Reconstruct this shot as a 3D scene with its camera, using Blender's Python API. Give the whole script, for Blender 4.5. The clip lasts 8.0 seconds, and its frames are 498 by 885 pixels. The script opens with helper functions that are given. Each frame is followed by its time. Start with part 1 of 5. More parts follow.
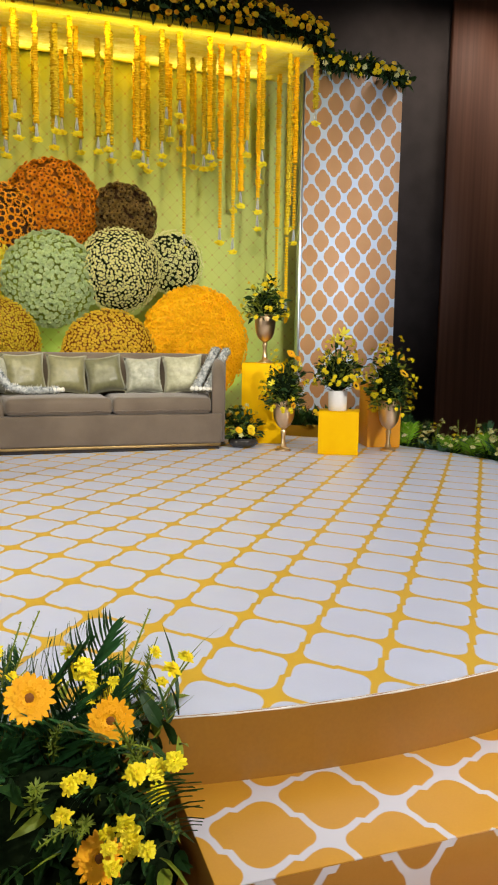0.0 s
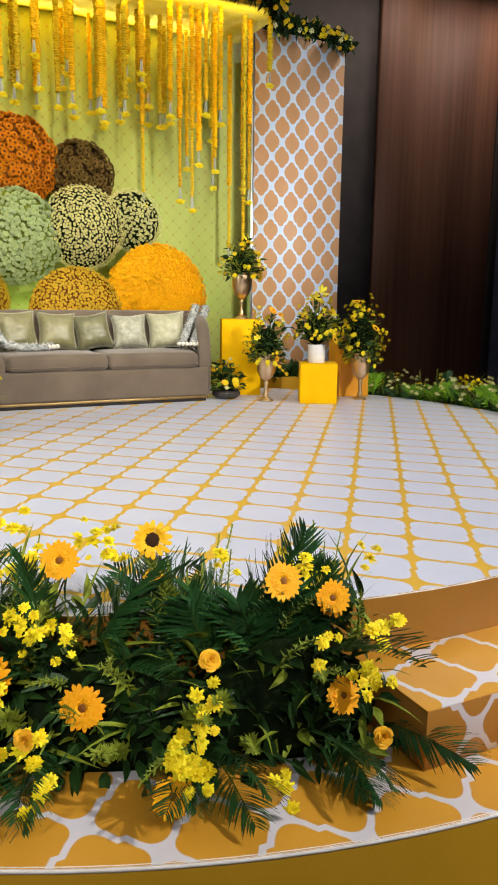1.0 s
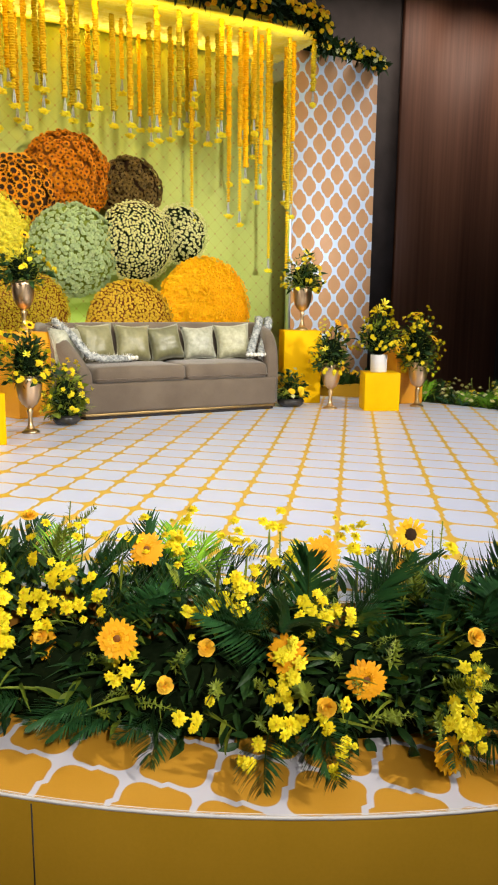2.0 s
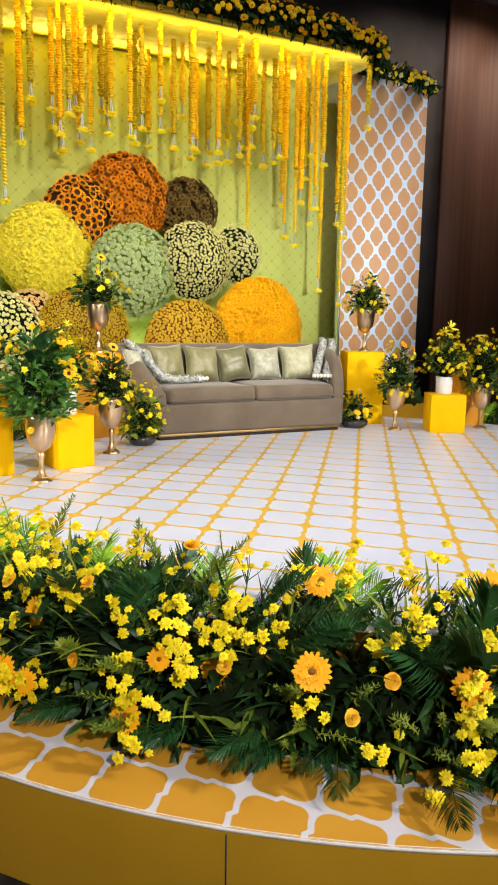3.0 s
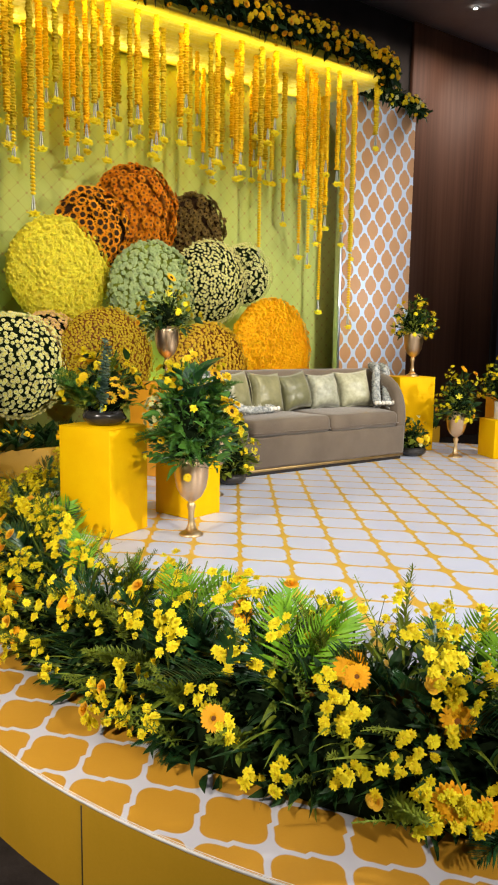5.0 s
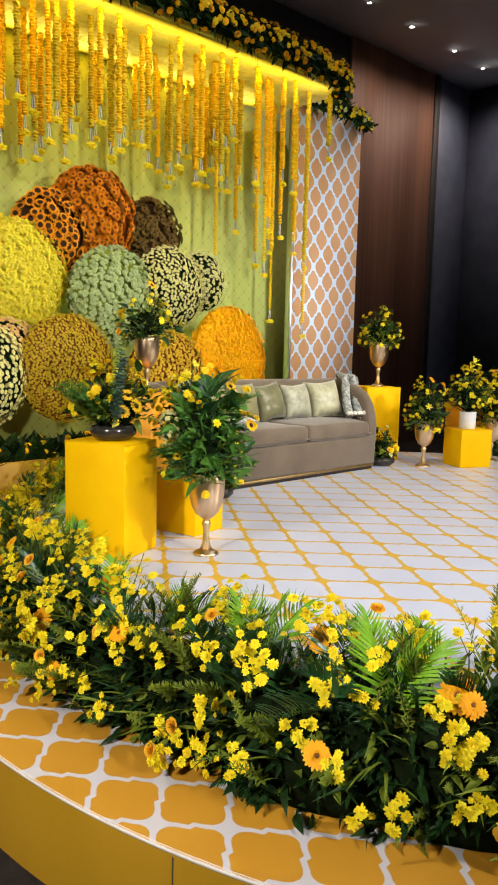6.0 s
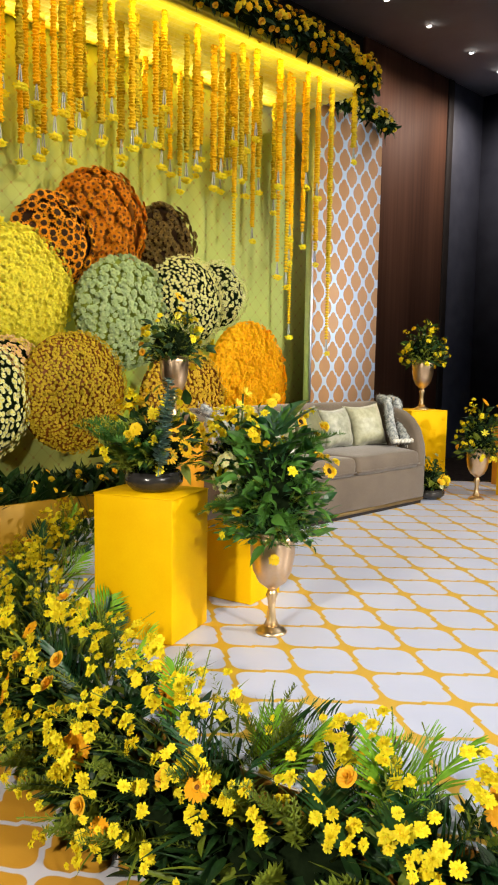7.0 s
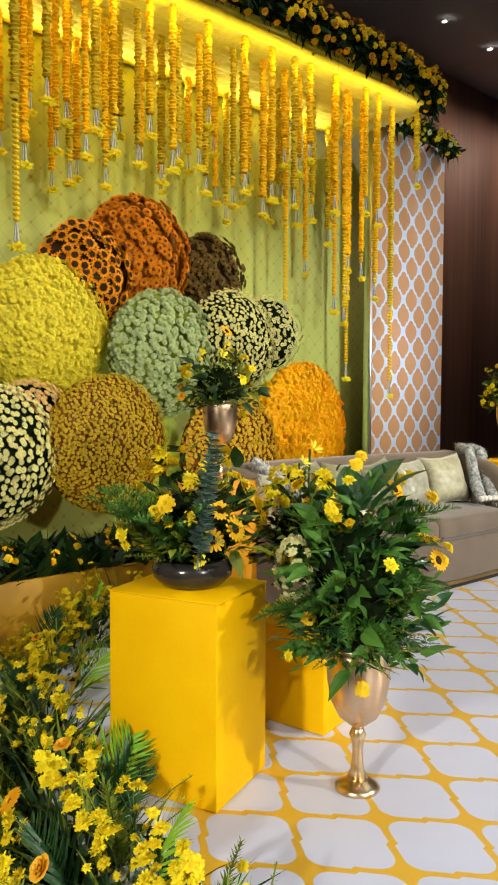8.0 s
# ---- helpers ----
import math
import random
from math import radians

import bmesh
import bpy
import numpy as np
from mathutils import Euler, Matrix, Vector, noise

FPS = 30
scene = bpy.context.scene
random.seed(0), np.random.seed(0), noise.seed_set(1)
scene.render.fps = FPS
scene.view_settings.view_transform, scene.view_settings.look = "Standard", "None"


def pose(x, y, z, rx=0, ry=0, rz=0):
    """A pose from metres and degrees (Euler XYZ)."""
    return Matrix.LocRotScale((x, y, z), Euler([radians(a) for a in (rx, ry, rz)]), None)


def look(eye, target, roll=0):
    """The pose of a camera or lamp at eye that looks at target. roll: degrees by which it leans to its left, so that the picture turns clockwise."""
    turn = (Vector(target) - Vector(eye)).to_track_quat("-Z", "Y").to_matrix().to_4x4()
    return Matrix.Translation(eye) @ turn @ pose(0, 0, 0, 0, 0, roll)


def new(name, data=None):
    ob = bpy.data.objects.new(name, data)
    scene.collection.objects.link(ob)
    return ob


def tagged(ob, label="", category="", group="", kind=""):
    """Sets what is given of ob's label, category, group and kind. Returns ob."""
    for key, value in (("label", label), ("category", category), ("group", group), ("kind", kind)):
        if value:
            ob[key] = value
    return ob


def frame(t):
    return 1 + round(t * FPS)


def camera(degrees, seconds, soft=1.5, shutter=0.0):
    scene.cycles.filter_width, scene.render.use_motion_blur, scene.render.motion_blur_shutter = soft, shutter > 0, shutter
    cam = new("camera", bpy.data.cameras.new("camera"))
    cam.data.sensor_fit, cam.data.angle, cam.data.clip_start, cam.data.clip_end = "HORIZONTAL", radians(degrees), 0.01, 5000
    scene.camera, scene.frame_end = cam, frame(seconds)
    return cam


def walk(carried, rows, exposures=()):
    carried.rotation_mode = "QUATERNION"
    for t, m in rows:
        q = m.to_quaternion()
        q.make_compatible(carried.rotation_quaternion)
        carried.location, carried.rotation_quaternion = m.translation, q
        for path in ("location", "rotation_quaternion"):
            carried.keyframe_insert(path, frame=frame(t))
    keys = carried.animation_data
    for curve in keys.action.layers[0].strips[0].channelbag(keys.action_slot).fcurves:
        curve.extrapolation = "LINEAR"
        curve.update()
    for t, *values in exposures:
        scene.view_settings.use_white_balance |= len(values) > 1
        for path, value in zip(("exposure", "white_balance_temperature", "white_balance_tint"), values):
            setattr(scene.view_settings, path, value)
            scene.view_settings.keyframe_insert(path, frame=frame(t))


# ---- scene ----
cam = camera(36.4, 8.0, 2.0)
METRES, EYE, TILT, LEAN, TURN = 7.0, 0.97, 0.0, 0.0, -18.5
ROWS = [
    (0.0, 0.0, 0.0, 0.0, 0.11, -7.56, -0.85),
    (0.5, -0.0626, -0.0291, -0.0015, -3.95, -9.04, -0.64),
    (1.0, -0.1234, -0.0639, 0.0014, -7.83, -10.77, -0.68),
    (1.5, -0.1975, -0.0802, 0.0047, -9.73, -10.85, -0.49),
    (3.0, -0.3331, -0.0825, 0.0197, -8.6, -9.33, -0.9),
    (3.5, -0.3794, -0.0517, 0.0206, -9.27, -9.33, -1.11),
    (4.0, -0.4347, 0.001, 0.0211, -11.12, -9.0, -1.06),
    (4.5, -0.5076, 0.0359, 0.0234, -14.4, -8.37, -0.8),
    (6.0, -0.6464, 0.1031, 0.0285, -25.26, -7.29, -1.26),
    (6.5, -0.6534, 0.1669, 0.029, -26.61, -6.98, -1.26),
    (7.0, -0.6436, 0.2392, 0.0343, -26.19, -6.18, -0.87),
    (7.5, -0.6274, 0.3076, 0.0318, -24.83, -4.94, -0.39),
    (8.0, -0.5963, 0.3634, 0.0347, -22.71, -2.87, -0.22),
]
walk(cam, [(t, pose(0, 0, EYE, TILT, LEAN, TURN) @ pose(METRES * x, METRES * y, METRES * z, 90 + pitch, roll, yaw)) for t, x, y, z, yaw, pitch, roll in ROWS],
     [(0.0, -0.27), (1.0, -0.12), (1.5, -0.02), (3.0, 0.04), (4.5, -0.06), (6.0, -0.09), (7.0, -0.07), (7.5, -0.12), (8.0, -0.22)])


# ---- world and lights ----
world = bpy.data.worlds.new("hall_world")
scene.world = world
world.use_nodes = True
world.node_tree.nodes["Background"].inputs[0].default_value = (0.9, 0.92, 1.0, 1)
world.node_tree.nodes["Background"].inputs[1].default_value = 0.02


def lamp(name, kind, m, watts, colour, size=0.3, angle=60, blend=0.6):
    data = bpy.data.lights.new(name, kind)
    data.energy, data.color = watts, colour
    if kind == "SPOT":
        data.spot_size, data.spot_blend, data.shadow_soft_size = radians(angle), blend, size
    elif kind == "AREA":
        data.shape, data.size, data.size_y = "RECTANGLE", size, angle
    else:
        data.shadow_soft_size = size
    ob = new(name, data)
    ob.matrix_world = m
    return ob


WARM, NEUTRAL, YELLOW, GREEN = (1.0, 0.86, 0.66), (0.96, 0.96, 1.0), (1.0, 0.85, 0.24), (0.75, 1.0, 0.35)
# unseen front spots, placed by the shadows and lit surfaces they leave
lamp("stage_spot", "SPOT", look((5.0, -3.5, 5.0), (0.5, 5.2, 0.2)), 3600, (1.0, 0.95, 0.88), 0.12, 60, 0.8)
lamp("stage_spot", "SPOT", look((-2.5, -4.5, 4.4), (-1.2, 5.2, 0.4)), 2450, (1.0, 0.94, 0.86), 0.12, 43, 0.9)
# unseen spot added only to brighten the panel
lamp("panel_fill", "SPOT", look((5.2, 2.0, 2.3), (4.45, 9.6, 2.5)), 2300, (0.92, 0.92, 1.0), 0.45, 42, 1.0)
lamp("stage_spot", "SPOT", look((-7.0, 3.4, 2.9), (-1.7, 5.0, 0.1)), 1250, (1.0, 0.93, 0.82), 0.15, 46, 0.8)
lamp("backdrop_spot", "SPOT", look((0.2, 1.0, 6.2), (0.9, 9.3, 1.2)), 1750, (1.0, 0.86, 0.50), 0.5, 44, 0.8)
# broad area lamps that stand in for the hall's unseen rows of downlights
lamp("hall_downlight_row", "AREA", look((1.0, 4.6, 6.5), (1.0, 4.6, 0)), 150, NEUTRAL, 7, 4)
lamp("hall_downlight_row", "AREA", look((-1.0, -3.0, 6.4), (-1.0, 0.5, 0)), 300, NEUTRAL, 10, 4)
# unseen strips added to brighten the canopy lining; unseen green wash behind the flower discs
lamp("canopy_fill", "AREA", look((0.8, 9.93, 4.27), (0.8, 8.5, 4.40)), 34, (1.0, 0.82, 0.20), 5.2, 0.05)
lamp("canopy_fill", "AREA", look((0.9, 8.67, 4.28), (0.9, 9.9, 4.36)), 18, (1.0, 0.86, 0.22), 5.4, 0.05)
for wx in (-1.4, 0.9, 2.95):
    lamp("wall_wash", "SPOT", look((wx, 9.66, 0.15), (wx, 10.0, 2.0)), 26, GREEN, 0.08, 120, 0.9)


# ---- materials ----
class Nodes:
    """A short hand for building one material's nodes."""

    def __init__(self, name):
        self.mat = bpy.data.materials.new(name)
        self.mat.use_nodes = True
        self.tree = self.mat.node_tree
        self.bsdf = self.tree.nodes["Principled BSDF"]

    def add(self, kind, **sets):
        n = self.tree.nodes.new(kind)
        for k, v in sets.items():
            setattr(n, k, v)
        return n

    def plug(self, a, b):
        self.tree.links.new(a, b)

    def math(self, op, a, b=0.0, c=0.0):
        n = self.add("ShaderNodeMath", operation=op)
        for i, v in enumerate((a, b, c)):
            if isinstance(v, (int, float)):
                n.inputs[i].default_value = v
            else:
                self.plug(v, n.inputs[i])
        return n.outputs[0]

    def coords(self):
        return self.add("ShaderNodeTexCoord").outputs["Object"]

    def noise(self, scale, detail=4.0, vector=None, stretch=None):
        n = self.add("ShaderNodeTexNoise")
        n.inputs["Scale"].default_value, n.inputs["Detail"].default_value = scale, detail
        v = vector or self.coords()
        if stretch:
            m = self.add("ShaderNodeMapping")
            m.inputs["Scale"].default_value = stretch
            self.plug(v, m.inputs[0])
            v = m.outputs[0]
        self.plug(v, n.inputs["Vector"])
        return n.outputs["Fac"]

    def mix(self, fac, a, b):
        n = self.add("ShaderNodeMix", data_type="RGBA")
        for sock, v in ((n.inputs[0], fac), (n.inputs[6], a), (n.inputs[7], b)):
            if isinstance(v, (int, float)):
                sock.default_value = v
            elif isinstance(v, tuple):
                sock.default_value = (*v, 1)
            else:
                self.plug(v, sock)
        return n.outputs[2]

    def ramp(self, fac, lo, hi):
        n = self.add("ShaderNodeMapRange")
        n.inputs[1].default_value, n.inputs[2].default_value = lo, hi
        self.plug(fac, n.inputs[0])
        return n.outputs[0]

    def bump(self, height, strength=0.3, distance=0.01):
        n = self.add("ShaderNodeBump")
        n.inputs["Strength"].default_value, n.inputs["Distance"].default_value = strength, distance
        self.plug(height, n.inputs["Height"])
        self.plug(n.outputs[0], self.bsdf.inputs["Normal"])

    def finish(self, colour, rough=0.5, metal=0.0, sheen=0.0, spec=0.5):
        b = self.bsdf
        if isinstance(colour, tuple):
            b.inputs["Base Color"].default_value = (*colour, 1)
        else:
            self.plug(colour, b.inputs["Base Color"])
        if isinstance(rough, (int, float)):
            b.inputs["Roughness"].default_value = rough
        else:
            self.plug(rough, b.inputs["Roughness"])
        b.inputs["Metallic"].default_value = metal
        b.inputs["Sheen Weight"].default_value = sheen
        b.inputs["Specular IOR Level"].default_value = spec
        return self.mat


def plain(name, a, b, scale=6, rough=0.5, metal=0.0, bump=0.1, bscale=60, sheen=0.0, distance=0.004, spec=0.5):
    """Two close colours mixed by noise at two scales, with fine relief."""
    n = Nodes(name)
    big, fine = n.noise(scale), n.noise(bscale, 3)
    f = n.math("MULTIPLY_ADD", big, 0.7, n.math("MULTIPLY", fine, 0.3))
    n.bump(fine, bump, distance)
    return n.finish(n.mix(n.ramp(f, 0.35, 0.65), a, b), rough, metal, sheen, spec)


def rhombs(wide, high, origin, tilt=0.0):
    """The two linear forms that count a trellis's rows: diagonals of the given size, one crossing at the origin."""
    c, s = math.cos(radians(tilt)), math.sin(radians(tilt))
    out = []
    for k in (1, -1):
        a, b = k * c / wide - s / high, k * s / wide + c / high
        out.append((a, b, -a * origin[0] - b * origin[1]))
    return out


def lattice(name, forms, line, tile_a, tile_b, rough, axes="xy", gap=0.0, jog=0.032, core=0.25):
    """A printed sheet: rows of four-lobed tiles with a square jog in the middle of each side, parted by bands of the line colour."""
    n = Nodes(name)
    sep = n.add("ShaderNodeSeparateXYZ")
    n.plug(n.coords(), sep.inputs[0])
    p, q = sep.outputs["xyz".index(axes[0])], sep.outputs["xyz".index(axes[1])]
    pu, pv = [n.math("SUBTRACT", n.math("FRACT", n.math("ADD", n.math("MULTIPLY_ADD", p, a, c), n.math("MULTIPLY", q, b))), 0.5) for a, b, c in forms]
    u, v = n.math("ABSOLUTE", pu), n.math("ABSOLUTE", pv)
    way = n.math("MULTIPLY", n.math("SIGN", pu), n.math("SIGN", pv))

    def side(across, run):
        """How far a point lies outside one pair of sides; the jog runs level through the side's middle."""
        s = n.math("ADD", n.math("MULTIPLY", run, way), n.math("SUBTRACT", across, 0.5 - 1.3 * (0.038 + gap)))
        tooth = n.math("MAXIMUM", n.math("SUBTRACT", 1.0, n.math("MULTIPLY", n.math("ABSOLUTE", s), 5.0)), 0.0)
        shift = n.math("MULTIPLY", n.math("MULTIPLY", n.math("SIGN", s), tooth), jog)
        return n.math("ADD", n.math("SUBTRACT", across, 0.462 - gap), shift)

    d, e = n.math("MAXIMUM", n.math("SUBTRACT", u, core), 0.0), n.math("MAXIMUM", n.math("SUBTRACT", v, core), 0.0)
    lobe = n.math("SUBTRACT", n.math("SQRT", n.math("ADD", n.math("MULTIPLY", d, d), n.math("MULTIPLY", e, e))), 0.462 - core - gap)
    lobe = n.math("SUBTRACT", lobe, n.math("LESS_THAN", n.math("MINIMUM", u, v), core))
    inside = n.math("MAXIMUM", lobe, n.math("MAXIMUM", side(u, v), side(v, u)))
    mask = n.ramp(inside, -0.008, 0.008)
    grime = n.noise(3.0, 5)
    fine = n.noise(140, 2)
    tile = n.mix(n.ramp(n.math("MULTIPLY_ADD", fine, 0.25, n.math("MULTIPLY", grime, 0.75)), 0.3, 0.7), tile_a, tile_b)
    n.bump(fine, 0.04, 0.001)
    r = n.math("MULTIPLY_ADD", grime, 0.10, rough - 0.05)
    return n.finish(n.mix(mask, tile, line), r)


def wood_wall():
    n = Nodes("dark_wood_veneer")
    grain = n.noise(3.0, 6, stretch=(5, 5, 0.12))
    broad = n.noise(0.7, 3, stretch=(2.0, 2.0, 0.15))
    n.bump(grain, 0.05, 0.002)
    f = n.math("MULTIPLY_ADD", broad, 0.6, n.math("MULTIPLY", grain, 0.4))
    return n.finish(n.mix(n.ramp(f, 0.3, 0.7), (0.080, 0.032, 0.018), (0.21, 0.095, 0.055)), 0.58, spec=0.35)


def wallpaper():
    """Pale green printed cloth with thin crossing diagonals and a small motif at each crossing."""
    n = Nodes("green_printed_cloth")
    sep = n.add("ShaderNodeSeparateXYZ")
    n.plug(n.coords(), sep.inputs[0])
    x, z = sep.outputs[0], sep.outputs[2]
    a = n.math("ABSOLUTE", n.math("SUBTRACT", n.math("FRACT", n.math("MULTIPLY", n.math("ADD", x, z), 5.2)), 0.5))
    b = n.math("ABSOLUTE", n.math("SUBTRACT", n.math("FRACT", n.math("MULTIPLY", n.math("SUBTRACT", x, z), 5.2)), 0.5))
    thin = n.math("SUBTRACT", 1.0, n.ramp(n.math("MINIMUM", a, b), 0.012, 0.035))
    dot = n.math("SUBTRACT", 1.0, n.ramp(n.math("ADD", a, b), 0.10, 0.17))
    f = n.math("MAXIMUM", n.math("MULTIPLY", thin, 0.35), n.math("MULTIPLY", dot, 0.75))
    base = n.mix(n.ramp(n.noise(1.4, 3), 0.3, 0.7), (0.41, 0.48, 0.105), (0.47, 0.53, 0.135))
    n.bump(n.noise(5, 3, stretch=(1, 1, 0.25)), 0.15, 0.02)
    return n.finish(n.mix(f, base, (0.36, 0.24, 0.06)), 0.6)


M = {
    "stage_print": lattice("white_stage_print", ((2.7626, 2.7394, -8.05), (-3.1312, 2.2495, -1.9816)), (0.70, 0.42, 0.035), (0.55, 0.59, 0.735), (0.61, 0.65, 0.79), 0.36, gap=0.005, jog=0.022),
    "tier_print": lattice("orange_tier_print", rhombs(0.33, 0.356, (-1.692, 2.544), -1.0), (0.66, 0.63, 0.67), (0.60, 0.285, 0.024), (0.66, 0.325, 0.034), 0.38, gap=0.008),
    "step_print": lattice("orange_step_print", ((4.107, 1.719, -0.592), (-1.528, 4.011, -0.96)), (0.66, 0.63, 0.67), (0.60, 0.285, 0.024), (0.66, 0.325, 0.034), 0.38, gap=0.008),
    # the tread's kind of print in darker colours, for the step's sides
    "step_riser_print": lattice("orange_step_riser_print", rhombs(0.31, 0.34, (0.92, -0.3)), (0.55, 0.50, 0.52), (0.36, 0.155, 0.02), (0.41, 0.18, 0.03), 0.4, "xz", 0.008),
    "panel_print": lattice("tan_panel_print", rhombs(0.316, 0.392, (4.813, 2.911)), (0.64, 0.76, 0.88), (0.56, 0.29, 0.12), (0.62, 0.34, 0.15), 0.55, "xz", 0.028, 0.028, 0.18),
    "riser": plain("ochre_riser_vinyl", (0.40, 0.22, 0.012), (0.45, 0.245, 0.016), 3, 0.5, bscale=90, bump=0.05, spec=0.2),
    "riser_brown": plain("brown_riser_vinyl", (0.26, 0.115, 0.013), (0.31, 0.14, 0.018), 3, 0.42, bscale=90, bump=0.05),
    "edge_trim": plain("white_edging", (0.70, 0.66, 0.62), (0.80, 0.76, 0.72), 8, 0.45),
    "carpet": plain("dark_hall_carpet", (0.020, 0.016, 0.015), (0.05, 0.04, 0.036), 9, 0.95, bump=0.5, bscale=220, spec=0.1),
    "wood": wood_wall(),
    "wood_dark": plain("black_wood_return", (0.010, 0.007, 0.007), (0.022, 0.015, 0.013), 3, 0.75),
    "north": plain("dark_brown_wall_cloth", (0.030, 0.023, 0.021), (0.052, 0.042, 0.039), 3, 0.7, bump=0.2, bscale=60),
    # dark wall colour with the bluish haze over this corner mixed in
    "slate": plain("hazy_navy_wall_cloth", (0.050, 0.057, 0.088), (0.080, 0.090, 0.130), 3, 0.6, bump=0.2, bscale=60),
    "ceiling": plain("grey_ceiling_paint", (0.78, 0.80, 0.83), (0.84, 0.86, 0.89), 2, 0.8),
    "cloth_wall": wallpaper(),
    "silk": plain("yellow_canopy_silk", (0.78, 0.66, 0.03), (0.84, 0.74, 0.06), 3, 0.4, bump=0.6, bscale=9, distance=0.05, sheen=0.3),
    "yellow": plain("yellow_pedestal_paint", (0.86, 0.47, 0.001), (0.91, 0.54, 0.002), 5, 0.55, bscale=120, bump=0.04, spec=0.06),
    "orange_paint": plain("orange_pedestal_paint", (0.72, 0.30, 0.010), (0.78, 0.35, 0.015), 5, 0.45, bscale=120, bump=0.04),
    "velvet": plain("taupe_sofa_velvet", (0.095, 0.068, 0.046), (0.140, 0.104, 0.072), 4, 0.75, bump=0.25, bscale=300, sheen=0.3),
    "satin": plain("sage_satin", (0.15, 0.142, 0.062), (0.24, 0.225, 0.11), 7, 0.36, bump=0.5, bscale=30, sheen=0.3, distance=0.006),
    "satin_dark": plain("olive_sage_satin", (0.10, 0.10, 0.045), (0.17, 0.165, 0.08), 7, 0.34, bump=0.5, bscale=30, sheen=0.3, distance=0.006),
    "satin_pale": plain("pale_sage_damask", (0.22, 0.23, 0.165), (0.42, 0.42, 0.33), 16, 0.34, bump=0.5, bscale=40, sheen=0.3, distance=0.006),
    "satin_cream": plain("cream_damask", (0.27, 0.27, 0.17), (0.46, 0.45, 0.31), 14, 0.36, bump=0.5, bscale=40, sheen=0.3, distance=0.006),
    "fur": plain("grey_knit_wool", (0.09, 0.11, 0.12), (0.62, 0.64, 0.63), 34, 0.95, bump=0.8, bscale=160, distance=0.01),
    "pompom": plain("white_wool", (0.70, 0.68, 0.62), (0.82, 0.80, 0.74), 40, 0.95, bump=0.8, bscale=160, distance=0.01),
    "gold": plain("brushed_gold", (0.68, 0.50, 0.27), (0.76, 0.58, 0.34), 12, 0.30, 1.0, bscale=90, bump=0.05),
    "rose_gold": plain("champagne_gold", (0.70, 0.50, 0.31), (0.77, 0.57, 0.37), 12, 0.32, 1.0, bscale=90, bump=0.05),
    "dark_pot": plain("dark_glazed_bowl", (0.03, 0.028, 0.025), (0.06, 0.055, 0.05), 12, 0.18, 0.3),
    "white_pot": plain("white_ceramic", (0.80, 0.80, 0.80), (0.86, 0.86, 0.86), 12, 0.25),
    "brass": plain("dull_brass_strip", (0.30, 0.21, 0.09), (0.38, 0.27, 0.12), 12, 0.5, 1.0),
    "chrome": plain("pale_metal_strip", (0.60, 0.62, 0.62), (0.70, 0.72, 0.72), 10, 0.3, 1.0),
}


def glowing(name, colour, strength):
    n = Nodes(name)
    n.bsdf.inputs["Emission Color"].default_value = (*colour, 1)
    n.bsdf.inputs["Emission Strength"].default_value = strength
    return n.finish((0.8, 0.8, 0.8), 0.4)


M["bulb"] = glowing("lit_bulb", (1.0, 0.93, 0.85), 25.0)


# ---- builders ----
def thing(name, x, y, z, label, category, group="", turn=0.0):
    ob = new(name)
    ob.empty_display_size = 0.1
    ob.matrix_world = pose(x, y, z, 0, 0, turn)
    return tagged(ob, label, category, group)


def mesh_of(name, bm, material, smooth=True):
    data = bpy.data.meshes.new(name)
    bm.normal_update()
    bm.to_mesh(data)
    bm.free()
    for mat in material if isinstance(material, (list, tuple)) else (material,):
        data.materials.append(mat)
    if smooth:
        data.shade_smooth()
    return data


def part(name, bm, material, parent=None, label="", smooth=True, kind="", at=None):
    ob = new(name, mesh_of(name, bm, material, smooth))
    ob.parent = parent
    if at is not None:
        ob.matrix_basis = at
    return tagged(ob, label, kind=kind)


def structure(name, bm, material, label, category, smooth=False):
    return tagged(part(name, bm, material, None, "", smooth), label, category, kind="structure")


def add_box(bm, x0, x1, y0, y1, z0, z1, bevel=0.0, segments=2, m=None):
    """A box, with rounded edges where bevel is given."""
    t = bmesh.new()
    bmesh.ops.create_cube(t, size=1.0)
    bmesh.ops.transform(t, matrix=Matrix.Translation(((x0 + x1) / 2, (y0 + y1) / 2, (z0 + z1) / 2)) @ Matrix.Diagonal((x1 - x0, y1 - y0, z1 - z0, 1)), verts=t.verts)
    if bevel:
        bmesh.ops.bevel(t, geom=t.edges[:], offset=bevel, segments=segments, affect="EDGES", profile=0.5)
    merge(bm, t, m)
    return bm


def merge(bm, t, m=None, index=None):
    """Add the bmesh t to bm, moved by m."""
    if m is not None:
        bmesh.ops.transform(t, matrix=m, verts=t.verts)
    made = [bm.verts.new(v.co) for v in t.verts]
    t.verts.index_update()
    for f in t.faces:
        g = bm.faces.new([made[v.index] for v in f.verts])
        g.material_index = f.material_index if index is None else index
        g.smooth = True
    t.free()


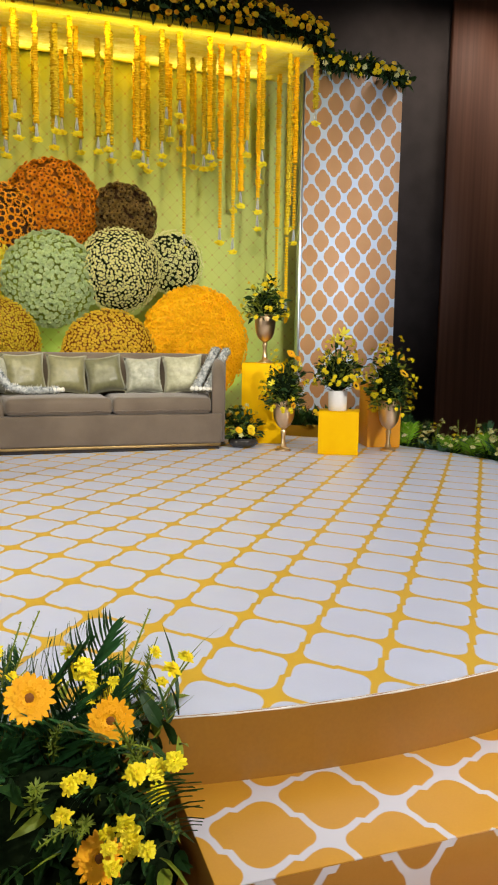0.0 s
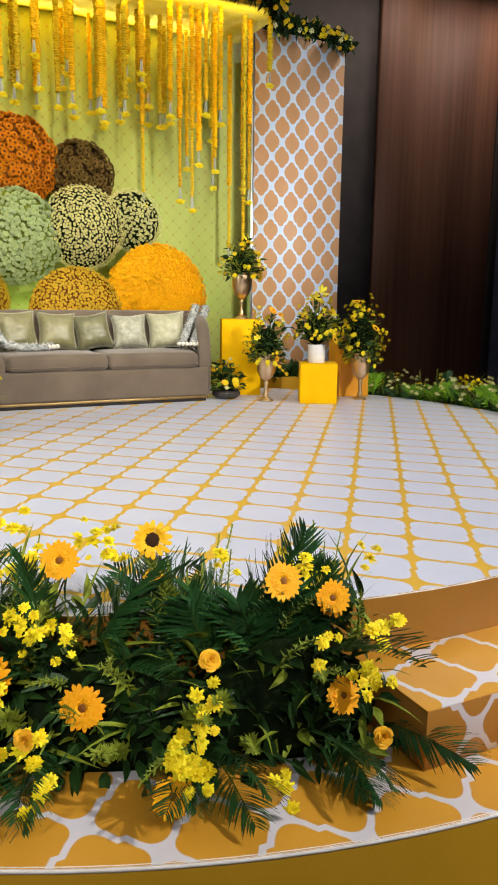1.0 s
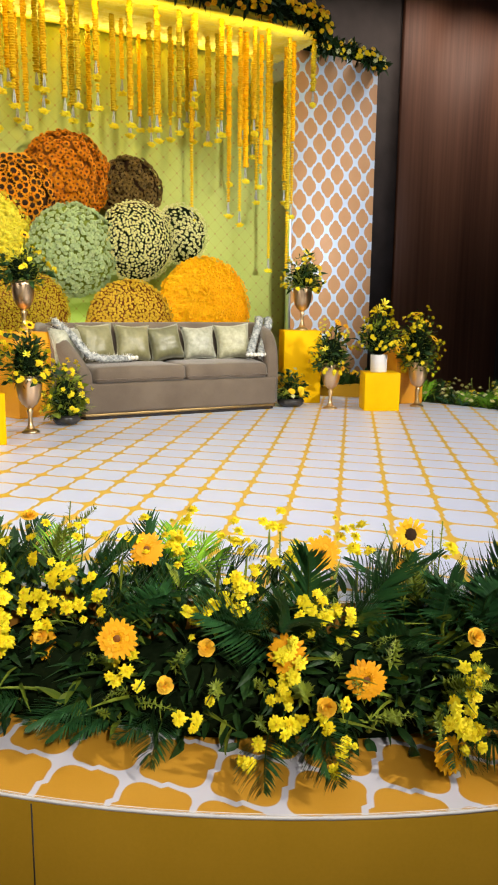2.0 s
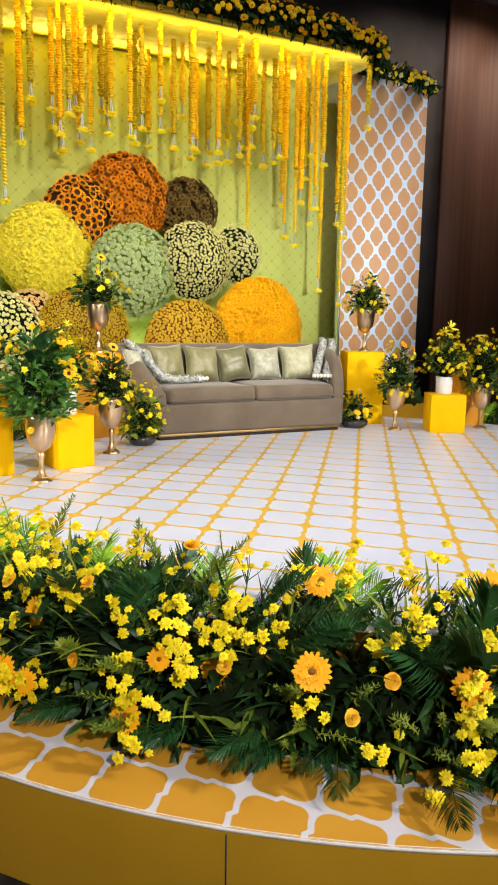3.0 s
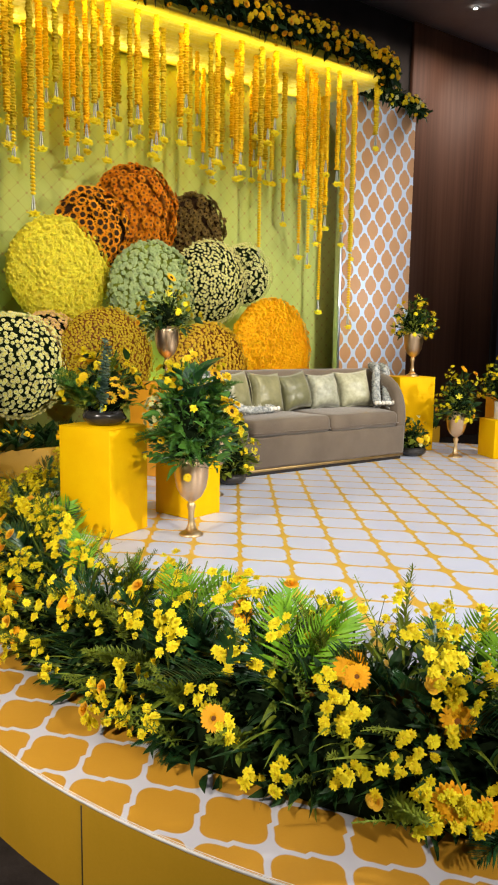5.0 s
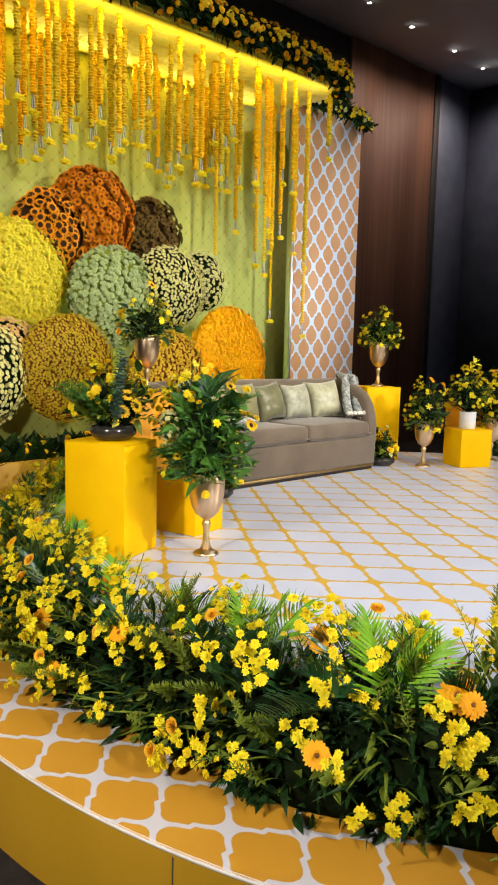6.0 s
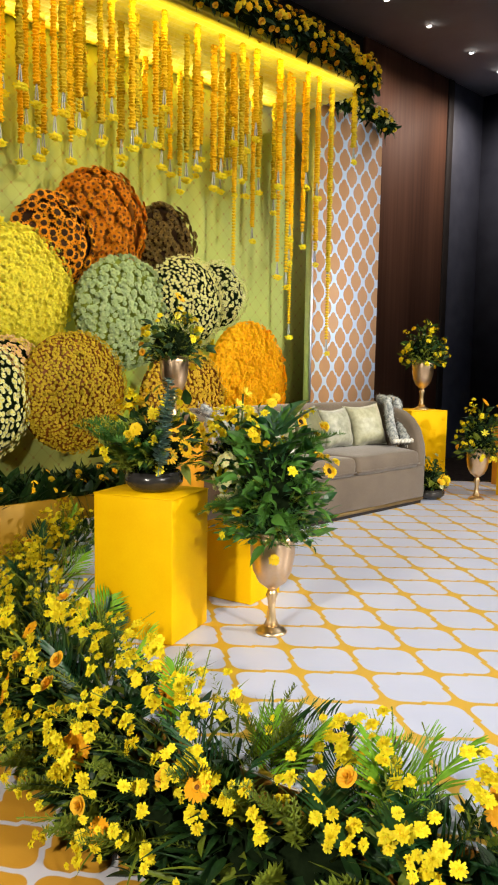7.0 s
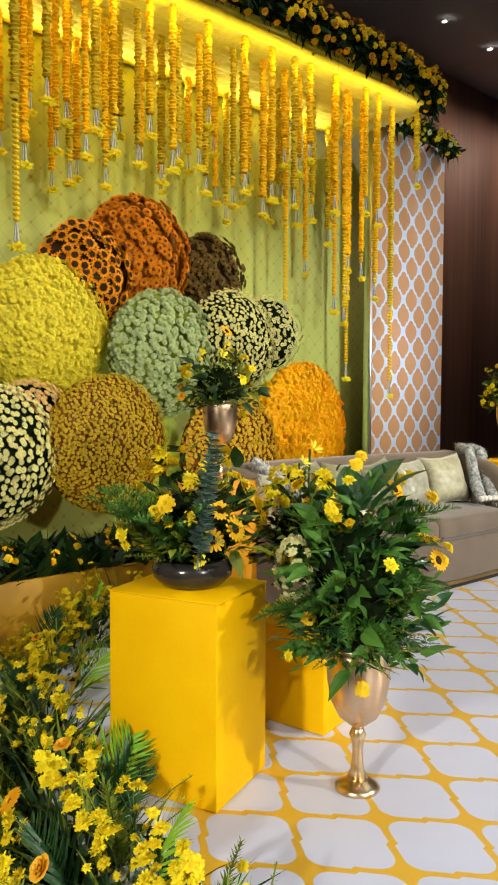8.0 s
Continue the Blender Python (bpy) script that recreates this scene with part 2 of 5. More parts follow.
def lathe(profile, segments=24, m=None, bm=None):
    """Turn a profile of (radius, height) round the z axis."""
    bm = bm or bmesh.new()
    m = m or Matrix()
    rings = []
    for r, z in profile:
        rings.append([bm.verts.new(m @ Vector((r * math.cos(2 * math.pi * k / segments), r * math.sin(2 * math.pi * k / segments), z))) for k in range(segments)])
    for a, b in zip(rings, rings[1:]):
        for k in range(segments):
            bm.faces.new((a[k], a[(k + 1) % segments], b[(k + 1) % segments], b[k]))
    bm.faces.new(rings[-1])
    bm.faces.new(rings[0][::-1])
    return bm


def tube(bm, points, radii, segments=6, index=0):
    """A tube through points."""
    pts = [Vector(p) for p in points]
    rings = []
    for i, p in enumerate(pts):
        way = (pts[min(i + 1, len(pts) - 1)] - pts[max(i - 1, 0)]).normalized()
        side = way.cross(Vector((0.31, 0.2, 0.93))).normalized()
        if side.length < 0.1:
            side = Vector((1, 0, 0))
        up = side.cross(way)
        r = radii[i] if isinstance(radii, (list, tuple)) else radii
        rings.append([bm.verts.new(p + r * (math.cos(2 * math.pi * k / segments) * side + math.sin(2 * math.pi * k / segments) * up)) for k in range(segments)])
    for a, b in zip(rings, rings[1:]):
        for k in range(segments):
            f = bm.faces.new((a[k], a[(k + 1) % segments], b[(k + 1) % segments], b[k]))
            f.material_index = index
    for ring in (rings[0][::-1], rings[-1]):
        bm.faces.new(ring).material_index = index
    return bm


def arc_slab(cx, cy, r, a0, a1, z0, z1, steps=96, back=None):
    """A slab with a round front, closed by a straight back at y = back. Returns its top and its rim as two bmeshes."""
    pts = [(cx + r * math.cos(radians(a0 + (a1 - a0) * k / steps)), cy + r * math.sin(radians(a0 + (a1 - a0) * k / steps))) for k in range(steps + 1)]
    if back is not None:
        pts = [(pts[0][0], back)] + pts + [(pts[-1][0], back)]
    top, rim = bmesh.new(), bmesh.new()
    top.faces.new([top.verts.new((x, y, z1)) for x, y in pts])
    low = [rim.verts.new((x, y, z0)) for x, y in pts]
    high = [rim.verts.new((x, y, z1 - 0.002)) for x, y in pts]
    for k in range(len(pts)):
        j = (k + 1) % len(pts)
        rim.faces.new((low[k], low[j], high[j], high[k]))
    return top, rim


# ---- the hall ----
FLOOR = -0.78
structure("floor", add_box(bmesh.new(), -14, 12, -14, 13, FLOOR - 0.1, FLOOR), M["carpet"], "dark patterned carpet of the banquet hall floor", "floor")
structure("wall_north", add_box(bmesh.new(), -14, 12, 11.4, 11.6, FLOOR, 7.2), M["north"], "dark brown wall of the hall behind the backdrop", "wall")
structure("wood_panelling", add_box(bmesh.new(), 7.17, 9.85, 11.32, 11.398, FLOOR, 6.735, 0.01, 1), M["wood"], "dark brown wood veneer panelling on the hall wall", "wall")
structure("pilaster", add_box(bmesh.new(), 9.852, 10.04, 11.29, 11.398, FLOOR, 6.735, 0.01, 1), M["wood_dark"], "narrow black pilaster beside the wood panelling", "wall")
structure("cloth_panelling", add_box(bmesh.new(), 10.042, 11.248, 11.33, 11.398, FLOOR, 6.735, 0.01, 1), M["slate"], "dark cloth panel in the hall's corner, bluish haze in its colour", "wall")
structure("wall_east", add_box(bmesh.new(), 11.25, 11.45, -14, 11.4, FLOOR, 7.2), M["slate"], "dark side wall of the hall, bluish haze in its colour", "wall")
structure("wall_west", add_box(bmesh.new(), -14.2, -14, -14, 11.6, FLOOR, 7.2), M["wood"], "dark wood side wall of the hall", "wall")
structure("wall_south", add_box(bmesh.new(), -14, 12, -14.2, -14, FLOOR, 7.2), M["wood"], "dark wood wall behind the hall", "wall")
structure("ceiling", add_box(bmesh.new(), -14, 12, -14, 11.6, 6.74, 6.9), M["ceiling"], "grey painted hall ceiling with recessed downlights", "ceiling")

# ---- the stage ----
CX, CY, R_TOP, R_LOW = 0.9, 4.94, 3.15, 3.76
top, rim = arc_slab(CX, CY, R_LOW, -180, 0, FLOOR, -0.4, 128, 9.55)
structure("stage_lower_tier", top, M["tier_print"], "orange printed lower stage tier with white lattice", "stage")
structure("stage_lower_riser", rim, M["riser"], "ochre vinyl riser round the lower tier", "stage")
top, rim = arc_slab(CX, CY, R_TOP, -235, 55, -0.4, 0.0, 160, 7.9)
structure("stage_floor", top, M["stage_print"], "glossy white printed stage floor with yellow lattice lines", "stage")
structure("stage_upper_riser", rim, M["riser_brown"], "brown vinyl riser of the upper stage", "stage")


def rim_trim(r, z, a0, a1, w=0.016):
    bm = bmesh.new()
    tube(bm, [(CX + r * math.cos(radians(a0 + (a1 - a0) * k / 90)), CY + r * math.sin(radians(a0 + (a1 - a0) * k / 90)), z) for k in range(91)], w, 6)
    return bm


structure("trim", rim_trim(R_LOW - 0.006, -0.409, -180, 0, 0.010), M["edge_trim"], "white edging round the lower tier", "trim", True)
structure("trim", rim_trim(R_TOP - 0.003, -0.006, -232, 52, 0.005), M["edge_trim"], "white edging round the stage floor", "trim", True)

step = thing("stage_step", 1.45, 1.7, -0.4, "orange printed step with white lattice against the stage", "step")
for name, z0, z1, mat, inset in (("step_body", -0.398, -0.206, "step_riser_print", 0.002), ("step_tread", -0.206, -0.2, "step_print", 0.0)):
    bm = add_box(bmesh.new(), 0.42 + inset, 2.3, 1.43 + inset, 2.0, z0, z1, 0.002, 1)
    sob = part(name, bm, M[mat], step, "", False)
    sob.matrix_parent_inverse = step.matrix_world.inverted()
for angle in (-129.6, -163.0, -88.0):
    a = radians(angle)
    seam = structure("riser_seam", add_box(bmesh.new(), -0.002, 0.002, -0.0015, 0.0015, FLOOR, -0.425), M["wood_dark"], "thin dark joint in the ochre riser", "seam")
    seam.matrix_world = pose(CX + (R_LOW + 0.001) * math.cos(a), CY + (R_LOW + 0.001) * math.sin(a), 0, 0, 0, angle + 90)

# ---- the backdrop ----
structure("backdrop_wall", add_box(bmesh.new(), -2.4, 4.6, 10.0, 10.12, FLOOR, 4.6), M["cloth_wall"], "pale green backdrop printed with a fine diagonal trellis", "backdrop wall")
structure("backdrop_panel", add_box(bmesh.new(), 3.90, 5.32, 9.58, 9.66, FLOOR, 4.5), M["panel_print"], "tan printed panel with white quatrefoil lattice", "backdrop panel")
structure("backdrop_panel", add_box(bmesh.new(), -3.5, -2.10, 9.58, 9.66, FLOOR, 4.5), M["panel_print"], "tan printed panel with white quatrefoil lattice", "backdrop panel")
structure("trim", add_box(bmesh.new(), 3.862, 3.898, 9.57, 9.68, FLOOR, 4.45, 0.004, 1), M["chrome"], "pale metal strip between backdrop and panel", "trim")
lining = bmesh.new()
rows = []
for i in range(49):
    y = 8.64 + 1.34 * i / 48
    rows.append([lining.verts.new((-2.03 + 5.87 * j / 60, y, 4.402 + 0.009 * math.sin(i * 2.1) + 0.010 * noise.noise(Vector((j * 0.13, i * 0.55, 2.0))))) for j in range(61)])
for a, b in zip(rows, rows[1:]):
    for j in range(60):
        lining.faces.new((a[j], b[j], b[j + 1], a[j + 1]))
structure("canopy_lining", lining, M["silk"], "pleated yellow satin under the canopy", "canopy", True)
canopy = structure("canopy", add_box(bmesh.new(), -2.05, 3.86, 8.62, 9.99, 4.42, 4.55, 0.02, 2), M["silk"], "yellow silk canopy over the backdrop", "canopy")


# ---- plant materials ----
def petal(name, a, b, rough=0.55, spread=0.5, translucent=0.25, spec=0.2):
    """Petals or leaves: each piece a shade of its own, with light passing through a little."""
    n = Nodes(name)
    geo, info = n.add("ShaderNodeNewGeometry"), n.add("ShaderNodeObjectInfo")
    f = n.math("ADD", n.math("MULTIPLY", geo.outputs["Random Per Island"], spread), n.math("MULTIPLY", info.outputs["Random"], 1.0 - spread))
    f = n.math("MULTIPLY_ADD", n.noise(35, 3), 0.3, n.math("MULTIPLY", f, 0.8))
    n.bsdf.inputs["Subsurface Weight"].default_value = translucent
    n.bsdf.inputs["Subsurface Radius"].default_value = (0.01, 0.008, 0.003)
    n.bump(n.noise(180, 2), 0.15, 0.002)
    return n.finish(n.mix(f, a, b), rough, spec=spec)


P = {
    "mum": petal("yellow_chrysanthemum", (0.80, 0.56, 0.005), (0.89, 0.79, 0.022)),
    "mum_eye": petal("chrysanthemum_eye", (0.70, 0.40, 0.01), (0.75, 0.50, 0.02)),
    "gerbera": petal("orange_gerbera", (0.84, 0.32, 0.004), (0.90, 0.47, 0.010)),
    # eye colour, also painted as gap shade behind the rust, ochre and tan blooms
    "gerbera_eye_and_gap": petal("gerbera_eye_and_gap", (0.10, 0.032, 0.005), (0.26, 0.09, 0.010)),
    "rose": petal("apricot_rose", (0.82, 0.40, 0.012), (0.86, 0.54, 0.04)),
    "marigold": petal("orange_marigold", (0.92, 0.43, 0.002), (0.97, 0.60, 0.004)),
    "marigold_yellow": petal("yellow_marigold", (0.80, 0.50, 0.006), (0.86, 0.64, 0.016)),
    "string_gold": petal("golden_marigold", (0.74, 0.40, 0.004), (0.84, 0.56, 0.012)),
    "marigold_olive": petal("greenish_yellow_marigold", (0.46, 0.34, 0.01), (0.66, 0.48, 0.02)),
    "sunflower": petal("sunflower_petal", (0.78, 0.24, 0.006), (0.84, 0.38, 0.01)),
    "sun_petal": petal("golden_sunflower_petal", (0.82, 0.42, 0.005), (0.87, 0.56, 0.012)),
    # eye colour, also painted as gap shade behind the sunflower and brown blooms
    "sun_eye_and_gap": petal("sunflower_eye_and_gap", (0.018, 0.008, 0.004), (0.05, 0.022, 0.008), 0.9),
    "rust": petal("rust_gerbera", (0.56, 0.14, 0.004), (0.90, 0.40, 0.010)),
    "brown": petal("dark_brown_bloom", (0.012, 0.008, 0.003), (0.40, 0.25, 0.06)),
    "pale_green": petal("pale_green_chrysanthemum", (0.32, 0.43, 0.17), (0.50, 0.59, 0.30)),
    "cream": petal("cream_daisy", (0.52, 0.53, 0.19), (0.80, 0.77, 0.40)),
    "lemon": petal("lemon_chrysanthemum", (0.72, 0.58, 0.02), (0.86, 0.78, 0.07)),
    "ochre": petal("ochre_chrysanthemum", (0.58, 0.34, 0.010), (0.80, 0.56, 0.05)),
    "tan": petal("tan_chrysanthemum", (0.46, 0.32, 0.010), (0.76, 0.55, 0.04)),
    "peach": petal("peach_daisy", (0.62, 0.36, 0.14), (0.78, 0.56, 0.28)),
    "leaf": petal("dark_green_leaf", (0.005, 0.018, 0.006), (0.026, 0.070, 0.013), 0.45),
    "palm": petal("palm_leaf", (0.010, 0.045, 0.014), (0.035, 0.12, 0.03), 0.34, spec=0.5),
    # fresh green, lightened further for the strong light on these fronds
    "fresh": petal("lit_fresh_leaf", (0.11, 0.30, 0.012), (0.30, 0.55, 0.04), 0.42),
    "fern": petal("yellow_green_fern", (0.07, 0.12, 0.010), (0.24, 0.28, 0.025), 0.5),
    "green": petal("mid_green_leaf", (0.028, 0.10, 0.014), (0.11, 0.26, 0.035), 0.45),
    "eucalyptus": petal("blue_grey_eucalyptus", (0.08, 0.15, 0.12), (0.19, 0.29, 0.22), 0.5),
    "stem": petal("green_stem", (0.03, 0.07, 0.015), (0.07, 0.12, 0.02), 0.5),
    # shade among leaves and blooms as a near-black colour; also the planter soil
    "shade_fill": plain("dark_shade_fill", (0.004, 0.008, 0.003), (0.011, 0.018, 0.007), 20, 1.0, bump=0.8, bscale=60, spec=0.0),
    "crystal": plain("clear_bead_tassel", (0.36, 0.38, 0.36), (0.52, 0.54, 0.50), 30, 0.10),
}


# ---- plant shapes: each is a list of corners, faces and material slots ----
class Shape:
    def __init__(self):
        self.v, self.f, self.m = [], [], []

    def face(self, pts, slot=0):
        k = len(self.v)
        self.v += [tuple(p) for p in pts]
        self.f.append(tuple(range(k, k + len(pts))))
        self.m.append(slot)

    def strip(self, left, right, slot=0):
        """A ribbon between two rows of points."""
        k, n = len(self.v), len(left)
        self.v += [tuple(p) for p in left] + [tuple(p) for p in right]
        for i in range(n - 1):
            self.f.append((k + i, k + i + 1, k + n + i + 1, k + n + i))
            self.m.append(slot)

    def put(self, other, mat, slot=None):
        k = len(self.v)
        a = np.array(other.v) @ np.array(mat.to_3x3()).T + np.array(mat.translation)
        self.v += [tuple(p) for p in a]
        self.f += [tuple(i + k for i in f) for f in other.f]
        self.m += other.m if slot is None else [slot] * len(other.f)

    def mesh(self, name, materials, smooth=False):
        data = bpy.data.meshes.new(name)
        data.from_pydata(self.v, [], self.f)
        for mat in materials:
            data.materials.append(mat)
        data.polygons.foreach_set("material_index", self.m)
        if smooth:
            data.shade_smooth()
        data.update()
        return data


def dome(shape, r, h, z, slot, n=8):
    """A small button of n sides."""
    k = len(shape.v)
    for rr, zz in ((r, z), (0.75 * r, z + 0.65 * h), (0.0, z + h)):
        if rr:
            shape.v += [(rr * math.cos(2 * math.pi * i / n), rr * math.sin(2 * math.pi * i / n), zz) for i in range(n)]
    shape.v.append((0, 0, z + h))
    for i in range(n):
        j = (i + 1) % n
        shape.f += [(k + i, k + j, k + n + j, k + n + i), (k + n + i, k + n + j, k + 2 * n)]
        shape.m += [slot, slot]


def bloom(rng, layers, eye=0.0, eye_h=0.0, ragged=0.0):
    """A flower of radius 1 that faces z. Layers of petals: count, inner radius, outer radius, inner height, outer height, width."""
    s = Shape()
    s.v.append((0, 0, layers[0][3]))
    for count, r0, r1, z0, z1, w in layers:
        spin = rng.random() * 6.28
        for i in range(count):
            a = spin + 2 * math.pi * (i + rng.uniform(-0.2, 0.2)) / count
            q = rng.uniform(0.9 - 0.25 * ragged, 1.08 + 0.10 * ragged)
            lift = rng.uniform(-0.22, 0.22) * ragged
            c, d = math.cos(a), math.sin(a)
            k = len(s.v)
            for t, ww in ((0.22, 0.7), (0.55, 1.0), (0.88, 0.8), (1.0, 0.2)):
                r, z = r0 + (r1 * q - r0) * t, z0 + (z1 - z0) * t + 0.06 * math.sin(math.pi * t) + lift * t * t + rng.uniform(-0.02, 0.02)
                s.v += [(c * r - d * w * ww, d * r + c * w * ww, z), (c * r + d * w * ww, d * r - c * w * ww, z)]
            s.f += [(0, k, k + 1), (k, k + 2, k + 3, k + 1), (k + 2, k + 4, k + 5, k + 3), (k + 4, k + 6, k + 7, k + 5)]
            s.m += [0, 0, 0, 0]
    if eye:
        dome(s, eye, eye_h, layers[-1][3], 1)
    return s


def small_bloom(rng, layers, eye=0.0):
    """A cheap flower for packing: each petal is one kite."""
    s = Shape()
    for count, r0, r1, z0, z1, w in layers:
        spin = rng.random() * 6.28
        for i in range(count):
            a = spin + 2 * math.pi * i / count
            c, d = math.cos(a), math.sin(a)
            rm, zm = r0 + 0.62 * (r1 - r0), z0 + 0.7 * (z1 - z0) + 0.08
            s.face([(c * r0, d * r0, z0), (c * rm - d * w, d * rm + c * w, zm), (c * r1, d * r1, z1), (c * rm + d * w, d * rm - c * w, zm)])
    if eye:
        dome(s, eye, 0.18, layers[-1][3] + 0.05, 1, 6)
    return s


def leaf_shape(rng, length=1.0, width=0.3, bend=0.3, fold=0.15, n=5):
    """A broad leaf along x, folded at the midrib and bent down at the tip."""
    s = Shape()
    left, mid, right = [], [], []
    for i in range(n):
        t = i / (n - 1)
        w = width * math.sin(math.pi * min(1, 0.08 + 0.92 * t) ** 0.8) * 0.5
        z = -bend * t * t
        left.append((length * t, w, z + fold * w))
        mid.append((length * t, 0, z))
        right.append((length * t, -w, z + fold * w))
    s.strip(left, mid)
    s.strip(mid, right)
    return s


def frond_shape(rng, pairs=22, length=1.0, spread=0.34, bend=0.35, width=0.011, angle=48):
    """A palm frond along x: a curved rib with narrow leaflets on both sides."""
    s = Shape()

    def rib(t):
        return Vector((length * (t - 0.12 * t * t), 0, -bend * t * t))

    for i in range(12):
        a, b = rib(i / 12), rib((i + 1) / 12)
        w = 0.012 * (1 - i / 13)
        s.face([a + Vector((0, w, 0)), b + Vector((0, w * 0.9, 0)), b - Vector((0, w * 0.9, 0)), a - Vector((0, w, 0))], 1)
    for i in range(pairs):
        t = 0.14 + 0.86 * i / (pairs - 1)
        for side in (1, -1):
            ln = spread * (math.sin(math.pi * (0.14 + 0.80 * t)) ** 0.7) * rng.uniform(0.85, 1.1)
            al = radians(angle * (1.1 - 0.55 * t) + rng.uniform(-6, 6))
            way = Vector((math.cos(al), side * math.sin(al), rng.uniform(0.0, 0.22)))
            over = Vector((-math.sin(al), side * math.cos(al), 0))
            o = rib(t)
            left, right = [], []
            for q, ww in ((0, 0.6), (0.35, 1.0), (0.7, 0.75), (1.0, 0.05)):
                p = o + way * ln * q + Vector((0, 0, -0.30 * ln * q * q))
                left.append(p + over * width * ww)
                right.append(p - over * width * ww + Vector((0, 0, 0.006)))
            s.strip(left, right)
    return s


def sprig_shape(rng, count=40, length=1.0, size=0.09, taper=0.8, bend=0.2, rise=0.5, wide=0.11):
    """A feathery upright sprig along x: many tiny leaves round a thin stem."""
    s = Shape()
    for i in range(count):
        t = 0.12 + 0.88 * i / count
        a = i * 2.4 + rng.uniform(-0.4, 0.4)
        out = Vector((rise, math.cos(a), math.sin(a))).normalized()
        o = Vector((length * t, 0, -bend * t * t))
        side = out.cross(Vector((1, 0.2, 0.1))).normalized()
        ln = size * (1 - taper * t) * rng.uniform(0.8, 1.3)
        s.face([o, o + out * ln * 0.5 + side * ln * wide, o + out * ln, o + out * ln * 0.5 - side * ln * wide])
    for i in range(6):
        a, b = i / 6, (i + 1) / 6
        p, q = Vector((length * a, 0, -bend * a * a)), Vector((length * b, 0, -bend * b * b))
        w = Vector((0, 0.008, 0))
        s.face([p + w, q + w, q - w, p - w], 0)
    return s


def facing(at, normal, size, rng, spin=None):
    """A pose at a place, whose z axis points along the normal."""
    q = Vector(normal).to_track_quat("Z", "Y").to_matrix().to_4x4()
    a = rng.uniform(0, 6.28) if spin is None else spin
    return Matrix.Translation(at) @ q @ Matrix.Rotation(a, 4, "Z") @ Matrix.Diagonal((size, size, size, 1))


def along(at, way, size, rng, roll=0.5):
    """A pose at a place, whose x axis points along the way and whose z axis stays upmost."""
    x = Vector(way).normalized()
    y = Vector((0, 0, 1)).cross(x)
    y = y.normalized() if y.length > 0.05 else Vector((0, 1, 0))
    z = x.cross(y)
    m = Matrix((x, y, z)).transposed().to_4x4()
    return Matrix.Translation(at) @ m @ Matrix.Rotation(rng.uniform(-roll, roll), 4, "X") @ Matrix.Diagonal((size, size, size, 1))


R0 = random.Random(11)
MUM_L = [(13, 0.12, 1.0, -0.1, -0.02, 0.19), (12, 0.1, 0.92, 0.05, 0.18, 0.18), (11, 0.08, 0.74, 0.18, 0.38, 0.15), (10, 0.05, 0.5, 0.3, 0.55, 0.10), (6, 0.02, 0.26, 0.4, 0.62, 0.08)]
SHAPES = {
    "mum": [bloom(R0, MUM_L, 0.2, 0.12, 1.0) for _ in range(5)],
    "gerbera": [bloom(R0, [(20, 0.1, 1.0, 0.0, 0.02 + 0.08 * k, 0.125), (18, 0.1, 0.88, 0.06, 0.14, 0.115), (18, 0.1, 0.66, 0.1, 0.22, 0.09), (18, 0.12, 0.42, 0.12, 0.24, 0.045)], 0.24, 0.1) for k in range(3)],
    "rose": [bloom(R0, [(6, 0.1, 1.0, 0.0, 0.35, 0.5), (5, 0.1, 0.75, 0.1, 0.62, 0.42), (5, 0.08, 0.5, 0.2, 0.78, 0.32), (4, 0.04, 0.25, 0.3, 0.85, 0.18)]) for _ in range(2)],
    "marigold": [bloom(R0, [(11, 0.1, 1.0, 0.0, 0.1, 0.24), (10, 0.1, 0.85, 0.2, 0.4, 0.22), (8, 0.05, 0.6, 0.4, 0.65, 0.2), (5, 0.0, 0.3, 0.55, 0.75, 0.15)]) for _ in range(2)],
    "sunflower": [bloom(R0, [(15, 0.3, 1.0, 0.0, 0.1, 0.13), (14, 0.3, 0.86, 0.05, 0.16, 0.11)], 0.42, 0.14) for _ in range(2)],
    "lily": [bloom(R0, [(6, 0.05, 1.0, 0.0, 0.55, 0.2), (3, 0.02, 0.4, 0.1, 0.9, 0.04)]) for _ in range(2)],
    "leaf": [leaf_shape(R0, 1, w, b) for w, b in ((0.36, 0.3), (0.28, 0.5), (0.42, 0.2))],
    "broad": [leaf_shape(R0, 1, w, b, 0.25, 6) for w, b in ((0.55, 0.35), (0.48, 0.6))],
    "grass": [leaf_shape(R0, 1, 0.06, b, 0.3) for b in (0.25, 0.5)],
    "frond": [frond_shape(R0, 30, 1, 0.36, b) for b in (0.22, 0.42, 0.6)],
    "fan": [frond_shape(R0, 20, 1, 0.5, 0.15, 0.015, 62)],
    "sprig": [sprig_shape(R0, 46, 1, 0.13, 0.7, b) for b in (0.1, 0.35)],
    "spike": [sprig_shape(R0, 84, 1, 0.115, 0.35, 0.05, 0.35, 0.52)],
    "bushy": [sprig_shape(R0, 130, 1, 0.22, 0.7, 0.25, 0.9)],
    "feather": [sprig_shape(R0, 170, 1, 0.30, 0.75, b, 0.9, 0.07) for b in (0.15, 0.4)],
}
